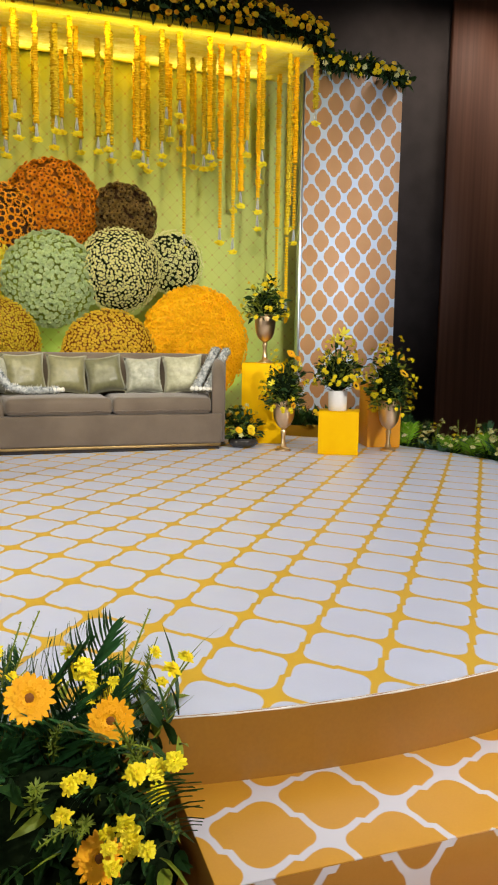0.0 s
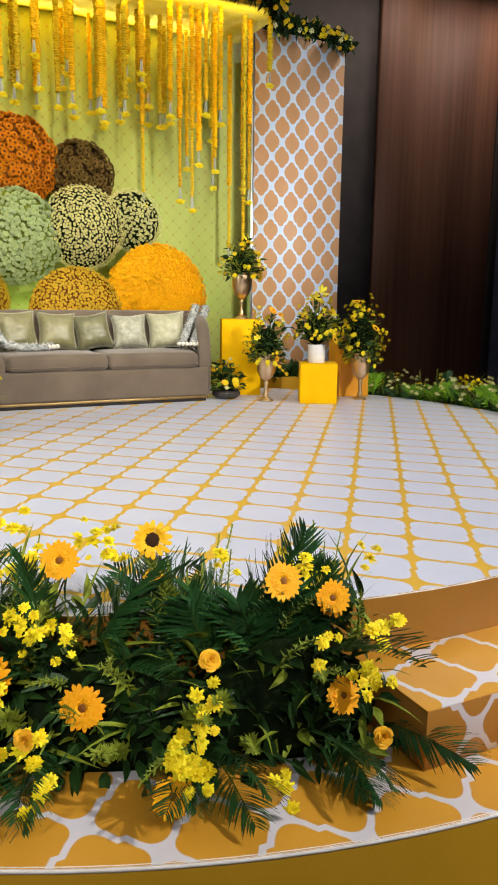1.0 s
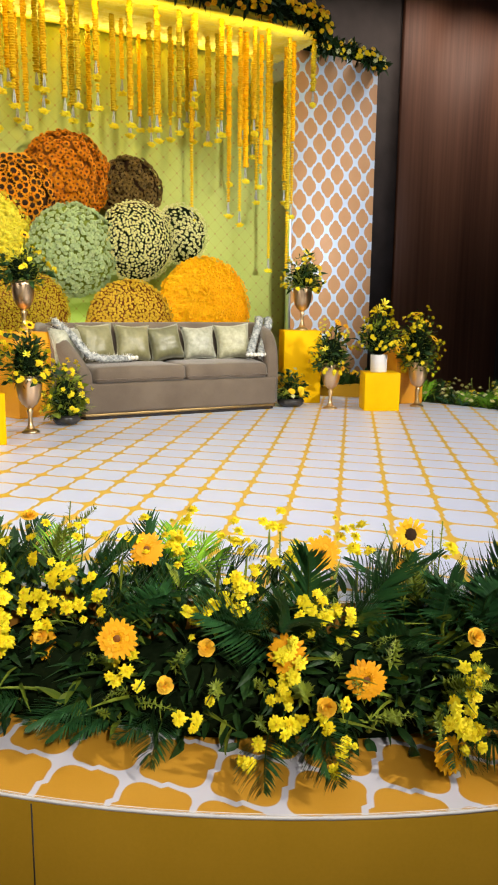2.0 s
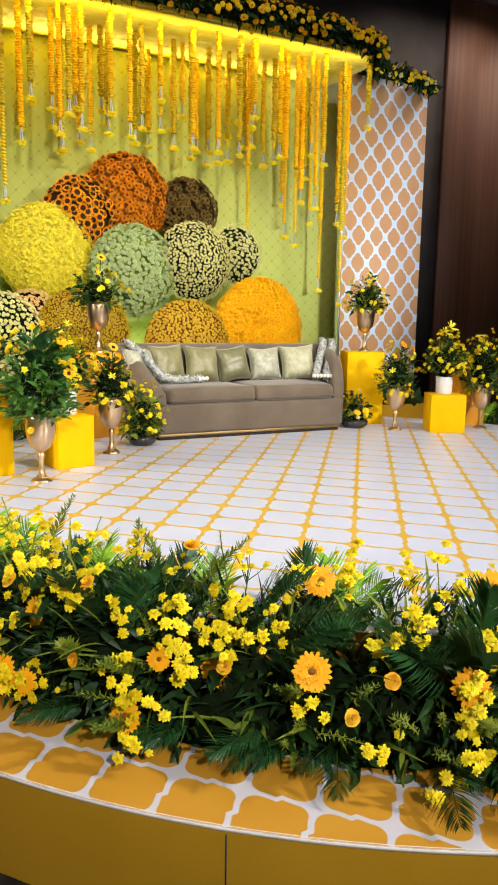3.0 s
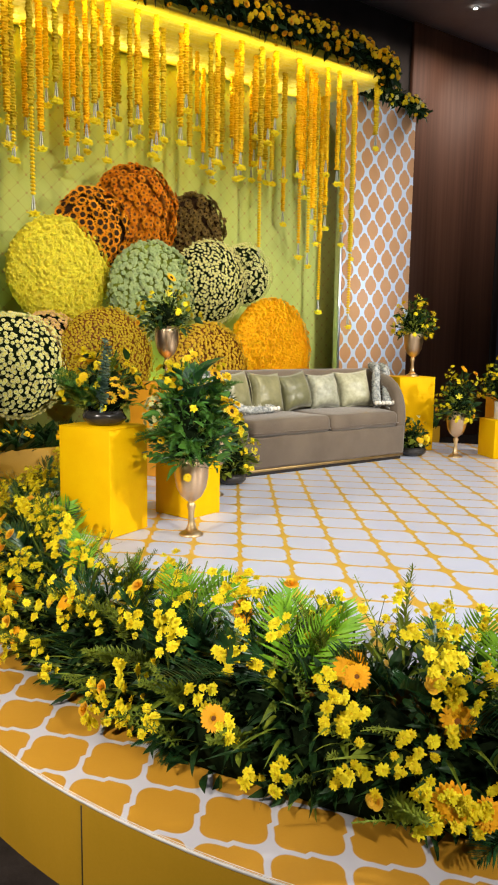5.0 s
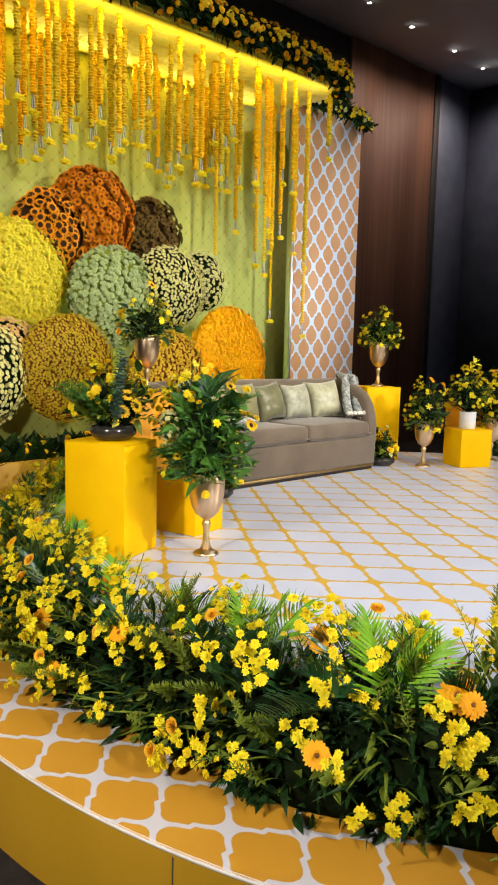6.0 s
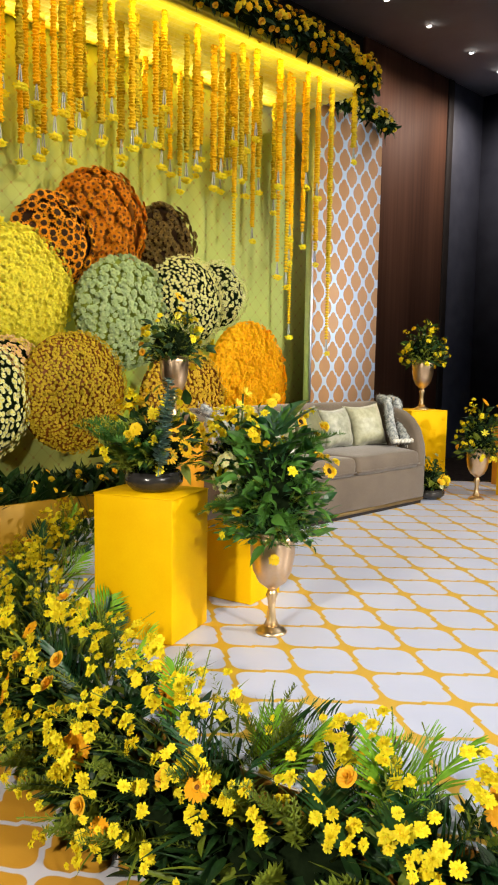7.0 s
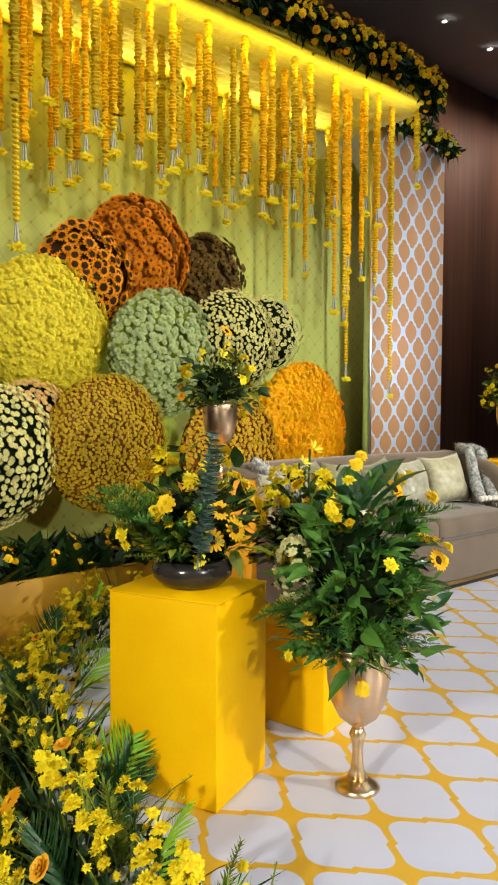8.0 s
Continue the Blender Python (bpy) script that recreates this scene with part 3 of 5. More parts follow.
FLOWERS = {
    "chrysanthemum": ("mum", ("mum", "mum_eye")), "gerbera": ("gerbera", ("gerbera", "gerbera_eye_and_gap")), "rose": ("rose", ("rose",)),
    "sunflower": ("sunflower", ("sun_petal", "sun_eye_and_gap")), "lily": ("lily", ("lemon", "mum_eye")), "marigold": ("marigold", ("marigold_yellow",)),
    "orange_marigold": ("marigold", ("marigold",)), "white_chrysanthemum": ("mum", ("cream", "mum_eye")),
}
MESHES = {}
MESHES["broad_leaf"] = [s.mesh("broad_leaf", [P["palm"]]) for s in SHAPES["broad"]]
MESHES["flat_frond"] = [SHAPES["frond"][0].mesh("palm_frond", [P["palm"], P["stem"]])]
for kind, (shape, mats) in FLOWERS.items():
    MESHES[kind] = [s.mesh(kind, [P[k] for k in mats]) for s in SHAPES[shape]]
for kind, shape, mats in (("palm_frond", "frond", ("palm", "stem")), ("fresh_frond", "fan", ("fresh", "stem")), ("fern_sprig", "sprig", ("fern",)), ("bushy_sprig", "bushy", ("fern",)), ("eucalyptus_stem", "spike", ("eucalyptus",)), ("feather_fern", "feather", ("green",))):
    MESHES[kind] = [s.mesh(kind, [P[k] for k in mats]) for s in SHAPES[shape]]


def pick(kind, m, parent, rng, name=None):
    """One flower, frond or sprig as a part of its arrangement."""
    ob = new(name or kind, rng.choice(MESHES[kind]))
    ob.parent = parent
    ob.matrix_basis = m
    return ob


def stuff(name, shape, materials, parent, smooth=False):
    ob = new(name, shape.mesh(name, materials, smooth))
    ob.parent = parent
    ob["kind"] = "stuff"
    return ob


# ---- flower discs on the backdrop ----
POM = [(9, 0.1, 1.0, 0.0, 0.1, 0.3), (7, 0.08, 0.72, 0.2, 0.42, 0.26), (5, 0.0, 0.42, 0.38, 0.62, 0.2)]
GER = [(12, 0.2, 1.0, 0.0, 0.22, 0.2), (10, 0.2, 0.8, 0.14, 0.38, 0.18), (9, 0.2, 0.55, 0.24, 0.42, 0.14)]
RAY = [(13, 0.2, 1.0, 0.0, 0.15, 0.17), (11, 0.15, 0.75, 0.12, 0.25, 0.13)]


def flower_disc(name, label, x, y, z, r, layers, eye, size, mats, deep=0.13, ruffle=0.02, seed=1, backing="shade_fill", bulge=0.1, pack=1.55, turn=0.0):
    rng = random.Random(seed)
    rim = 0.92 if backing in ("shade_fill", "leaf") else 0.985
    ob = thing(name, x, y, z, label, "flower disc", "flower discs on the backdrop", turn)
    bm = bmesh.new()
    # dark backings put the shade between the blooms into their colour
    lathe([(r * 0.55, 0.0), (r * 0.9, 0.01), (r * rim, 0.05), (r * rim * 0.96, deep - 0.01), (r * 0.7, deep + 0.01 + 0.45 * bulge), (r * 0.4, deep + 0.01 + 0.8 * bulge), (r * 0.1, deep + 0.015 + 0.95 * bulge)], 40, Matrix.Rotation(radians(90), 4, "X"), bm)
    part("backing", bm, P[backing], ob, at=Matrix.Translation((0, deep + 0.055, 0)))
    part("mount", add_box(bmesh.new(), -0.03, 0.03, deep, 9.995 - y, -0.03, 0.03), M["wood_dark"], ob, smooth=False)
    kinds = [small_bloom(rng, layers, eye) for _ in range(4)]
    s = Shape()
    step = size * pack
    n = int(0.86 * (r / (step / 2)) ** 2)
    for i in range(n):
        rr = min(r, max(0.0, r * math.sqrt((i + 0.5) / n) + rng.uniform(-0.32, 0.32) * step))
        a = i * 2.39996 + rng.uniform(-0.32, 0.32) * step / max(rr, 0.05)
        lean, sag = (rr / r) ** 3, bulge * (1 - (rr / r) ** 2)
        tip = lean * 0.9 + 2 * bulge * rr / r / r
        nrm = Vector((math.cos(a) * tip, -1, math.sin(a) * tip)) + Vector([rng.uniform(-0.22, 0.22) for _ in range(3)])
        at = (rr * math.cos(a), deep * 0.45 * lean - sag + rng.uniform(-ruffle, ruffle), rr * math.sin(a))
        s.put(rng.choice(kinds), facing(at, nrm, size * rng.uniform(0.85, 1.15), rng))
    rows = int(2 * math.pi * r / step)
    for k in range(2):
        for i in range(rows):
            a = 2 * math.pi * (i + 0.5 * k) / rows
            nrm = Vector((math.cos(a), -0.9 + 0.4 * k, math.sin(a))) + Vector([rng.uniform(-0.5, 0.5) for _ in range(3)])
            rr = r * rng.uniform(0.93, 1.0)
            s.put(rng.choice(kinds), facing((rr * math.cos(a), deep * (0.45 + 0.4 * k) + rng.uniform(-0.02, 0.02), rr * math.sin(a)), nrm, size * rng.uniform(0.85, 1.1), rng))
    stuff("bloom_cover", s, [P[k] for k in mats], ob)
    return ob


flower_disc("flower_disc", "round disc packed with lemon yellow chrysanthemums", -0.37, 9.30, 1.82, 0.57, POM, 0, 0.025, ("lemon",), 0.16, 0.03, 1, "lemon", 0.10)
flower_disc("flower_disc", "disc of sunflowers with dark centres and orange petals", 0.07, 9.43, 2.31, 0.42, RAY, 0.62, 0.064, ("sunflower", "sun_eye_and_gap"), 0.1, 0.04, 2, "sun_eye_and_gap", 0.12, 1.38)
flower_disc("flower_disc", "disc of rust orange gerberas on the green backdrop", 0.71, 9.58, 2.57, 0.53, GER, 0.34, 0.050, ("rust", "gerbera_eye_and_gap"), 0.12, 0.055, 3, "gerbera_eye_and_gap", 0.14, 1.42)
flower_disc("flower_disc", "small disc of dark brown dried blooms", 1.55, 9.66, 2.47, 0.41, GER, 0.2, 0.052, ("brown", "sun_eye_and_gap"), 0.1, 0.08, 4, "sun_eye_and_gap", 0.12, 1.35)
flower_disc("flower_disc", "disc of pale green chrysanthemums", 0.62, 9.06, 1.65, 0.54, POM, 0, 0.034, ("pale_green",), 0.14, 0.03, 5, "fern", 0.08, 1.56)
flower_disc("flower_disc", "disc of cream daisies with dark shade in the gaps", 1.43, 9.10, 1.79, 0.50, RAY, 0.25, 0.0185, ("cream", "lemon"), 0.15, 0.035, 6, bulge=0.20, pack=1.8)
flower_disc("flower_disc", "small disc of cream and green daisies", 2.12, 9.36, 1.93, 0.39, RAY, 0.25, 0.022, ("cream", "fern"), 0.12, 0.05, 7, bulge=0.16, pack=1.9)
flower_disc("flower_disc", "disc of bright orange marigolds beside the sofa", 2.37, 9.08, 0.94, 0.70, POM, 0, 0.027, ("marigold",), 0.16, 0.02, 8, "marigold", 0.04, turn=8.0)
flower_disc("flower_disc", "disc of ochre yellow chrysanthemums behind the sofa", 1.27, 8.94, 0.77, 0.56, POM, 0, 0.020, ("ochre",), 0.12, 0.028, 9, "gerbera_eye_and_gap", 0.07, pack=1.72)
flower_disc("flower_disc", "large disc of cream daisies with dark shade in the gaps", -1.02, 8.88, 0.84, 0.53, RAY, 0.28, 0.026, ("cream", "lemon"), 0.14, 0.035, 10, bulge=0.12, pack=1.9)
flower_disc("flower_disc", "disc of tan chrysanthemums standing in the planter", -0.05, 8.88, 0.90, 0.55, POM, 0, 0.0150, ("tan",), 0.12, 0.028, 11, "gerbera_eye_and_gap", 0.07, pack=1.74)
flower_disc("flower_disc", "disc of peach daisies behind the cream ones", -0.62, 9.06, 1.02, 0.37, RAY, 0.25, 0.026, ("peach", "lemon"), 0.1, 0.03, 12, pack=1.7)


# ---- canopy garland and hanging strings ----
def garland(label, path, seed, count, flowers, width=0.16):
    """A thick swag of leaves and flowers along a path."""
    rng = random.Random(seed)
    ob = thing("flower_garland", *path[0], label, "garland")
    base = Vector(path[0])
    pts = [Vector(p) - base for p in path]
    lens = [0.0]
    for a, b in zip(pts, pts[1:]):
        lens.append(lens[-1] + (b - a).length)

    def at(q):
        q *= lens[-1]
        for i in range(len(pts) - 1):
            if q <= lens[i + 1] or i == len(pts) - 2:
                return pts[i].lerp(pts[i + 1], (q - lens[i]) / max(1e-6, lens[i + 1] - lens[i]))

    # core coloured as the shade behind leaves and flowers
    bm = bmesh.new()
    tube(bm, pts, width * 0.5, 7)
    part("core", bm, P["shade_fill"], ob)
    s = Shape()
    for i in range(int(lens[-1] * 190)):
        out = Vector((rng.uniform(-0.7, 0.7), rng.gauss(-0.5, 0.6), rng.gauss(0, 0.7))).normalized()
        p = at(rng.random()) + out * width * 0.45
        way = out + Vector([rng.uniform(-0.8, 0.8) for _ in range(3)])
        s.put(rng.choice(SHAPES["leaf"]), along(p, way, rng.uniform(0.07, 0.14), rng, 1.5))
    for i in range(int(lens[-1] * 14)):
        out = Vector((rng.uniform(-0.7, 0.7), rng.gauss(-0.4, 0.6), rng.gauss(0, 0.7))).normalized()
        s.put(rng.choice(SHAPES["sprig"]), along(at(rng.random()) + out * width * 0.4, out, rng.uniform(0.12, 0.2), rng, 1.5))
    stuff("foliage", s, [P["leaf"]], ob)
    for i in range(count):
        a = rng.gauss(0.1, 0.75)
        out = Vector((rng.uniform(-0.25, 0.25), -math.cos(a), math.sin(a)))
        kind = rng.choice(flowers)
        pick(kind, facing(at((i + rng.random()) / count) + out * width * rng.uniform(0.62, 0.85), out, rng.uniform(0.028, 0.042), rng), ob, rng)
    return ob


garland("thick garland of apricot roses and dark leaves along the canopy", [(-2.05, 8.58, 4.53), (0.9, 8.54, 4.56), (2.6, 8.55, 4.56), (3.40, 8.58, 4.54), (3.68, 8.63, 4.49), (3.79, 8.74, 4.40)], 21, 340, ("rose", "marigold", "marigold", "orange_marigold"), 0.235)
garland("garland of small cream flowers and leaves on the panel", [(4.0, 9.45, 4.54), (4.7, 9.44, 4.54), (5.12, 9.45, 4.51), (5.31, 9.46, 4.43)], 22, 46, ("marigold", "white_chrysanthemum", "chrysanthemum"), 0.17)


def string(x, y, z, colour, seed, tail=0.0, top=4.42):
    """A hanging string of marigold heads, with a bead tassel and a flower at its end."""
    rng = random.Random(seed)
    ob = thing("marigold_string", x, y, z, "hanging string of %s marigolds with a bead tassel" % ("orange" if colour == "marigold" else "yellow"), "flower string", "marigold strings under the canopy")
    low = 0.17 + tail
    s = Shape()
    n, seg = int((top - z - low) / 0.0135), 7
    r = rng.uniform(0.032, 0.042)
    for i in range(n + 1):
        zz = low + (top - z - low) * i / n
        for k in range(seg):
            rr = r * (1.0 if i % 2 else 0.70) * rng.uniform(0.62, 1.26)
            a = 2 * math.pi * (k + 0.5 * (i % 2)) / seg
            s.v.append((rr * math.cos(a), rr * math.sin(a), zz))
    for i in range(n):
        for k in range(seg):
            s.f.append((i * seg + k, i * seg + (k + 1) % seg, (i + 1) * seg + (k + 1) % seg, (i + 1) * seg + k))
            s.m.append(0)
    part_ob = new("strand", s.mesh("strand", [P[colour]]))
    part_ob.parent = ob
    if tail:
        bm = bmesh.new()
        for i in range(int(tail / 0.034)):
            lathe([(0.006, -0.016), (0.025, -0.006), (0.025, 0.005), (0.006, 0.016)], 7, Matrix.Translation((0, 0, 0.17 + 0.016 + i * 0.034)) @ Matrix.Rotation(rng.uniform(-0.25, 0.25), 4, "X"), bm)
        part("bead_tail", bm, P["marigold_yellow" if colour != "marigold" else "string_gold"], ob, smooth=False, kind="stuff")
    bm = bmesh.new()
    for dx, dy in ((-0.010, 0), (0.010, 0.004), (0.0, -0.010)):
        tube(bm, [(dx * 0.4, dy * 0.4, 0.17), (dx, dy, 0.12), (dx * 1.5, dy * 1.5, 0.05), (dx * 0.8, dy * 0.8, 0.012)], [0.004, 0.006, 0.008, 0.004], 5)
    part("tassel", bm, P["crystal"], ob)
    pick("chrysanthemum", facing((0, -0.01, 0.0), (rng.uniform(-0.3, 0.3), -0.75, -0.35), 0.052, rng, 0.0) @ Matrix.Diagonal((1.2, 0.7, 1, 1)), ob, rng, "end_flower")
    return ob


TRACKED = [
    (-0.86, 9.37, 2.99), (-0.94, 8.63, 2.26), (-0.25, 9.40, 3.23), (0.18, 9.86, 3.20), (0.31, 9.36, 3.47), (0.71, 9.32, 3.15), (1.21, 9.33, 3.15), (1.90, 9.88, 3.10),
    (2.22, 9.44, 3.29), (2.52, 9.46, 3.09), (2.60, 9.00, 2.15), (3.60, 9.72, 1.52), (-0.18, 8.90, 3.27), (0.52, 9.86, 3.46), (2.39, 9.54, 3.34), (3.38, 9.82, 3.07),
    (2.60, 9.32, 3.12), (3.45, 8.96, 1.31), (3.60, 9.30, 2.41), (3.75, 8.86, 3.60), (2.77, 9.02, 2.05), (2.24, 9.34, 2.10),
]
rng = random.Random(5)
spots = list(TRACKED)
for row, y in enumerate((8.84, 9.08, 9.38, 9.84)):
    for k in range(19):
        x = -1.95 + 0.316 * k + 0.08 * row + rng.uniform(-0.09, 0.09)
        if x > 3.75 or any(abs(x - a) < 0.10 and abs(y - b) < 0.22 for a, b, _ in spots):
            continue
        u = abs(x - 0.9)
        base = 3.17 if u < 1.5 else 3.17 - 0.75 * (u - 1.5)
        spots.append((x, y, base + rng.uniform(-0.2, 0.42)))
for k, (x, y, z) in enumerate(spots):
    colour = rng.choice(("marigold", "string_gold", "marigold_olive", "string_gold"))
    string(x, y, z, colour, 100 + k, rng.choice((0, 0, 0.0, 0.12)) if z > 2.4 else 0.8)


# ---- sofa ----
def pillow(parent_less_label, x, y, z, size, tilt, turn, mat, seed):
    rng = random.Random(seed)
    ob = thing("pillow", x, y, z, parent_less_label, "pillow", "pillows on the sofa", turn)
    bm = bmesh.new()
    n = 14
    for side in (1, -1):
        grid = []
        for i in range(n + 1):
            row = []
            for j in range(n + 1):
                u, v = 2 * i / n - 1, 2 * j / n - 1
                fat = ((1 - u ** 4) * (1 - v ** 4)) ** 0.5
                pinch = 1 - 0.13 * (1 - abs(u) ** 2) * abs(v) - 0.13 * (1 - abs(v) ** 2) * abs(u)
                wob = 0.012 * noise.noise(Vector((u * 2.2 + seed, v * 2.2, side)))
                row.append(bm.verts.new((u * size / 2 * pinch, side * (0.092 * fat + wob * fat), v * size / 2 * pinch)))
            grid.append(row)
        for i in range(n):
            for j in range(n):
                q = (grid[i][j], grid[i + 1][j], grid[i + 1][j + 1], grid[i][j + 1])
                bm.faces.new(q if side < 0 else q[::-1])
    bmesh.ops.remove_doubles(bm, verts=bm.verts, dist=0.0008)
    tiltm = Matrix.Translation((0, 0, size / 2 * math.cos(radians(tilt)))) @ Matrix.Rotation(radians(-tilt), 4, "X") @ Matrix.Rotation(radians(rng.uniform(-9, 9)), 4, "Y")
    edge = []
    for i in range(4 * n):
        k, q = divmod(i, n)
        u, v = ((2 * q / n - 1, -1), (1, 2 * q / n - 1), (1 - 2 * q / n, 1), (-1, 1 - 2 * q / n))[k]
        pinch = 1 - 0.13 * (1 - abs(u) ** 2) * abs(v) - 0.13 * (1 - abs(v) ** 2) * abs(u)
        edge.append((u * size / 2 * pinch, 0, v * size / 2 * pinch))
    cover = part("pillow_cover", bm, mat, ob, at=tiltm)
    part("piping", tube(bmesh.new(), edge + edge[:1], 0.0045, 6), mat, cover)
    return ob


SX0, SX1, SY0, SY1 = -0.03, 1.93, 6.56, 7.42
sofa = thing("sofa", (SX0 + SX1) / 2, (SY0 + SY1) / 2, 0, "taupe velvet three seat sofa with a gold plinth strip", "sofa")
SHIFT = Matrix.Translation((-(SX0 + SX1) / 2, -(SY0 + SY1) / 2, 0))


def sofa_part(name, bm, mat, label="", smooth=True):
    bmesh.ops.transform(bm, matrix=SHIFT, verts=bm.verts)
    for v in bm.verts:
        back = max(0.0, (v.co.y + (SY1 - SY0) / 2) / (SY1 - SY0))
        v.co.x *= 1.0 + 0.24 * back
        v.co.y -= 0.05 * back * (v.co.x / 1.1) ** 2
    return part(name, bm, mat, sofa, label, smooth)


def soft_box(x0, x1, y0, y1, z0, z1, bevel, puff=0.0, seed=0.0):
    """An upholstered block: rounded, slightly uneven."""
    bm = add_box(bmesh.new(), x0, x1, y0, y1, z0, z1, bevel, 4)
    bmesh.ops.subdivide_edges(bm, edges=[e for e in bm.edges if e.calc_length() > 0.15], cuts=8, use_grid_fill=True)
    c = Vector(((x0 + x1) / 2, (y0 + y1) / 2, (z0 + z1) / 2))
    for v in bm.verts:
        u, w = (v.co.x - c.x) / (x1 - x0) * 2, (v.co.y - c.y) / (y1 - y0) * 2
        if v.co.z > c.z:
            v.co.z += puff * (1 - u * u) * (1 - w * w)
        v.co += 0.007 * noise.noise_vector(v.co * 3.3 + Vector((seed, 0, 0))) + 0.004 * noise.noise_vector(Vector((v.co.x * 11, v.co.y * 9, v.co.z * 4 + seed)))
    return bm


sofa_part("plinth", add_box(bmesh.new(), SX0 + 0.02, SX1 - 0.02, SY0 + 0.02, SY1 - 0.02, 0.0, 0.03, 0.004, 1), M["wood_dark"], "", False)
sofa_part("plinth_strip", add_box(bmesh.new(), SX0 + 0.004, SX1 - 0.004, SY0 + 0.002, SY1 - 0.01, 0.03, 0.055, 0.004, 1), M["brass"], "thin gold strip along the sofa's foot", False)
sofa_part("base", soft_box(SX0, SX1, SY0, SY1, 0.055, 0.325, 0.02, 0, 1.0), M["velvet"])
mid = (SX0 + SX1) / 2
sofa_part("seat_cushion", soft_box(SX0 + 0.10, mid - 0.003, SY0 - 0.015, SY1 - 0.2, 0.325, 0.47, 0.045, 0.02, 2.0), M["velvet"])
sofa_part("seat_cushion", soft_box(mid + 0.003, SX1 - 0.10, SY0 - 0.015, SY1 - 0.2, 0.325, 0.47, 0.045, 0.02, 3.0), M["velvet"])
sofa_part("backrest", soft_box(SX0 + 0.01, SX1 - 0.01, SY1 - 0.22, SY1, 0.3, 0.85, 0.07, 0.0, 4.0), M["velvet"])


def arm_block(x0, x1, low):
    """A side arm that sweeps down from the back to the seat's front, early where it is low, with a rounded top."""
    if low:
        prof = [(6.60, 0.06), (6.585, 0.40), (6.60, 0.46), (6.66, 0.52), (6.78, 0.60), (6.92, 0.69), (7.06, 0.77), (7.2, 0.82), (7.41, 0.85), (7.41, 0.06)]
    else:
        prof = [(6.60, 0.06), (6.585, 0.46), (6.60, 0.56), (6.645, 0.66), (6.72, 0.735), (6.83, 0.785), (6.97, 0.815), (7.12, 0.835), (7.25, 0.845), (7.41, 0.85), (7.41, 0.06)]
    bm = bmesh.new()
    cols = []
    for x, shrink in ((x0, 0.05), (x0 + 0.02, 0.018), (x0 + 0.045, 0.0), (x1 - 0.045, 0.0), (x1 - 0.02, 0.018), (x1, 0.05)):
        cols.append([bm.verts.new((x, y, z - (shrink if z > 0.3 else 0))) for y, z in prof])
    for a, b in zip(cols, cols[1:]):
        for k in range(len(prof)):
            j = (k + 1) % len(prof)
            bm.faces.new((a[k], b[k], b[j], a[j]))
    bm.faces.new(cols[0][::-1])
    bm.faces.new(cols[-1])
    bmesh.ops.recalc_face_normals(bm, faces=bm.faces)
    return bm


for cushion in [c for c in sofa.children if c.name.startswith("seat_cushion")]:
    xs = [v.co.x for v in cushion.data.vertices if v.co.y < -0.40 and abs(v.co.z - 0.36) < 0.03]
    part("welt", tube(bmesh.new(), [(min(xs) + 0.01 + (max(xs) - min(xs) - 0.02) * k / 24, -0.447 + 0.003 * math.sin(k * 1.9), 0.362 + 0.003 * math.sin(k * 1.3)) for k in range(25)], 0.005, 6), M["velvet"], cushion)
for a, b, low in ((SX0 - 0.03, SX0 + 0.09, True), (SX1 - 0.09, SX1 + 0.03, False)):
    sofa_part("armrest", arm_block(a, b, low), M["velvet"])
for k, (x, y, mat, tilt, t, size) in enumerate(((-0.05, 7.02, "satin_pale", 18, 24, 0.35), (0.24, 7.07, "satin", 15, 8, 0.38), (0.61, 7.08, "satin", 17, 3, 0.37), (0.95, 7.08, "satin_dark", 16, -2, 0.36), (1.31, 7.07, "satin_pale", 17, -5, 0.35), (1.68, 7.03, "satin_cream", 20, -16, 0.38))):
    pillow({"satin": "sage satin cushion leaning on the sofa back", "satin_dark": "olive satin cushion leaning on the sofa back", "satin_pale": "pale damask cushion leaning on the sofa back", "satin_cream": "cream damask cushion in the sofa's corner"}[mat], x, y, 0.478, size, tilt, t, M[mat], 40 + k)


def throw(label, path, rad, seed):
    """A fluffy knitted throw rolled along a path, with wool pompoms at its end."""
    rng = random.Random(seed)
    ob = thing("throw", *path[0], label, "throw blanket")
    o = Vector(path[0])
    pts = [Vector(p) - o for p in path]
    fine = []
    for a, b in zip(pts, pts[1:]):
        n = max(2, int((b - a).length / 0.02))
        fine += [a.lerp(b, i / n) for i in range(n)]
    fine.append(pts[-1])
    bm = bmesh.new()
    tube(bm, fine, [rad * rng.uniform(0.85, 1.1) for _ in fine], 10)
    part("knit", bm, M["fur"], ob)
    s = Shape()
    for p in fine:
        for _ in range(26):
            out = Vector([rng.gauss(0, 1) for _ in range(3)]).normalized()
            side = out.cross(Vector((0.3, 0.5, 0.8))).normalized() * 0.004
            q = p + out * rad * 0.9
            s.face([q - side, q + side, q + out * rng.uniform(0.012, 0.028) + Vector([rng.uniform(-0.01, 0.01) for _ in range(3)])], int(rng.random() < 0.45))
    stuff("wool_fringe", s, [M["fur"], M["pompom"]], ob)
    for k in range(3):
        bm = bmesh.new()
        bmesh.ops.create_icosphere(bm, subdivisions=2, radius=0.021)
        for v in bm.verts:
            v.co *= rng.uniform(0.82, 1.2)
        part("pompom", bm, M["pompom"], ob, at=Matrix.Translation(pts[-1] + Vector((0.035 * (k - 1), -0.02 - 0.01 * k, 0.006))))
    return ob


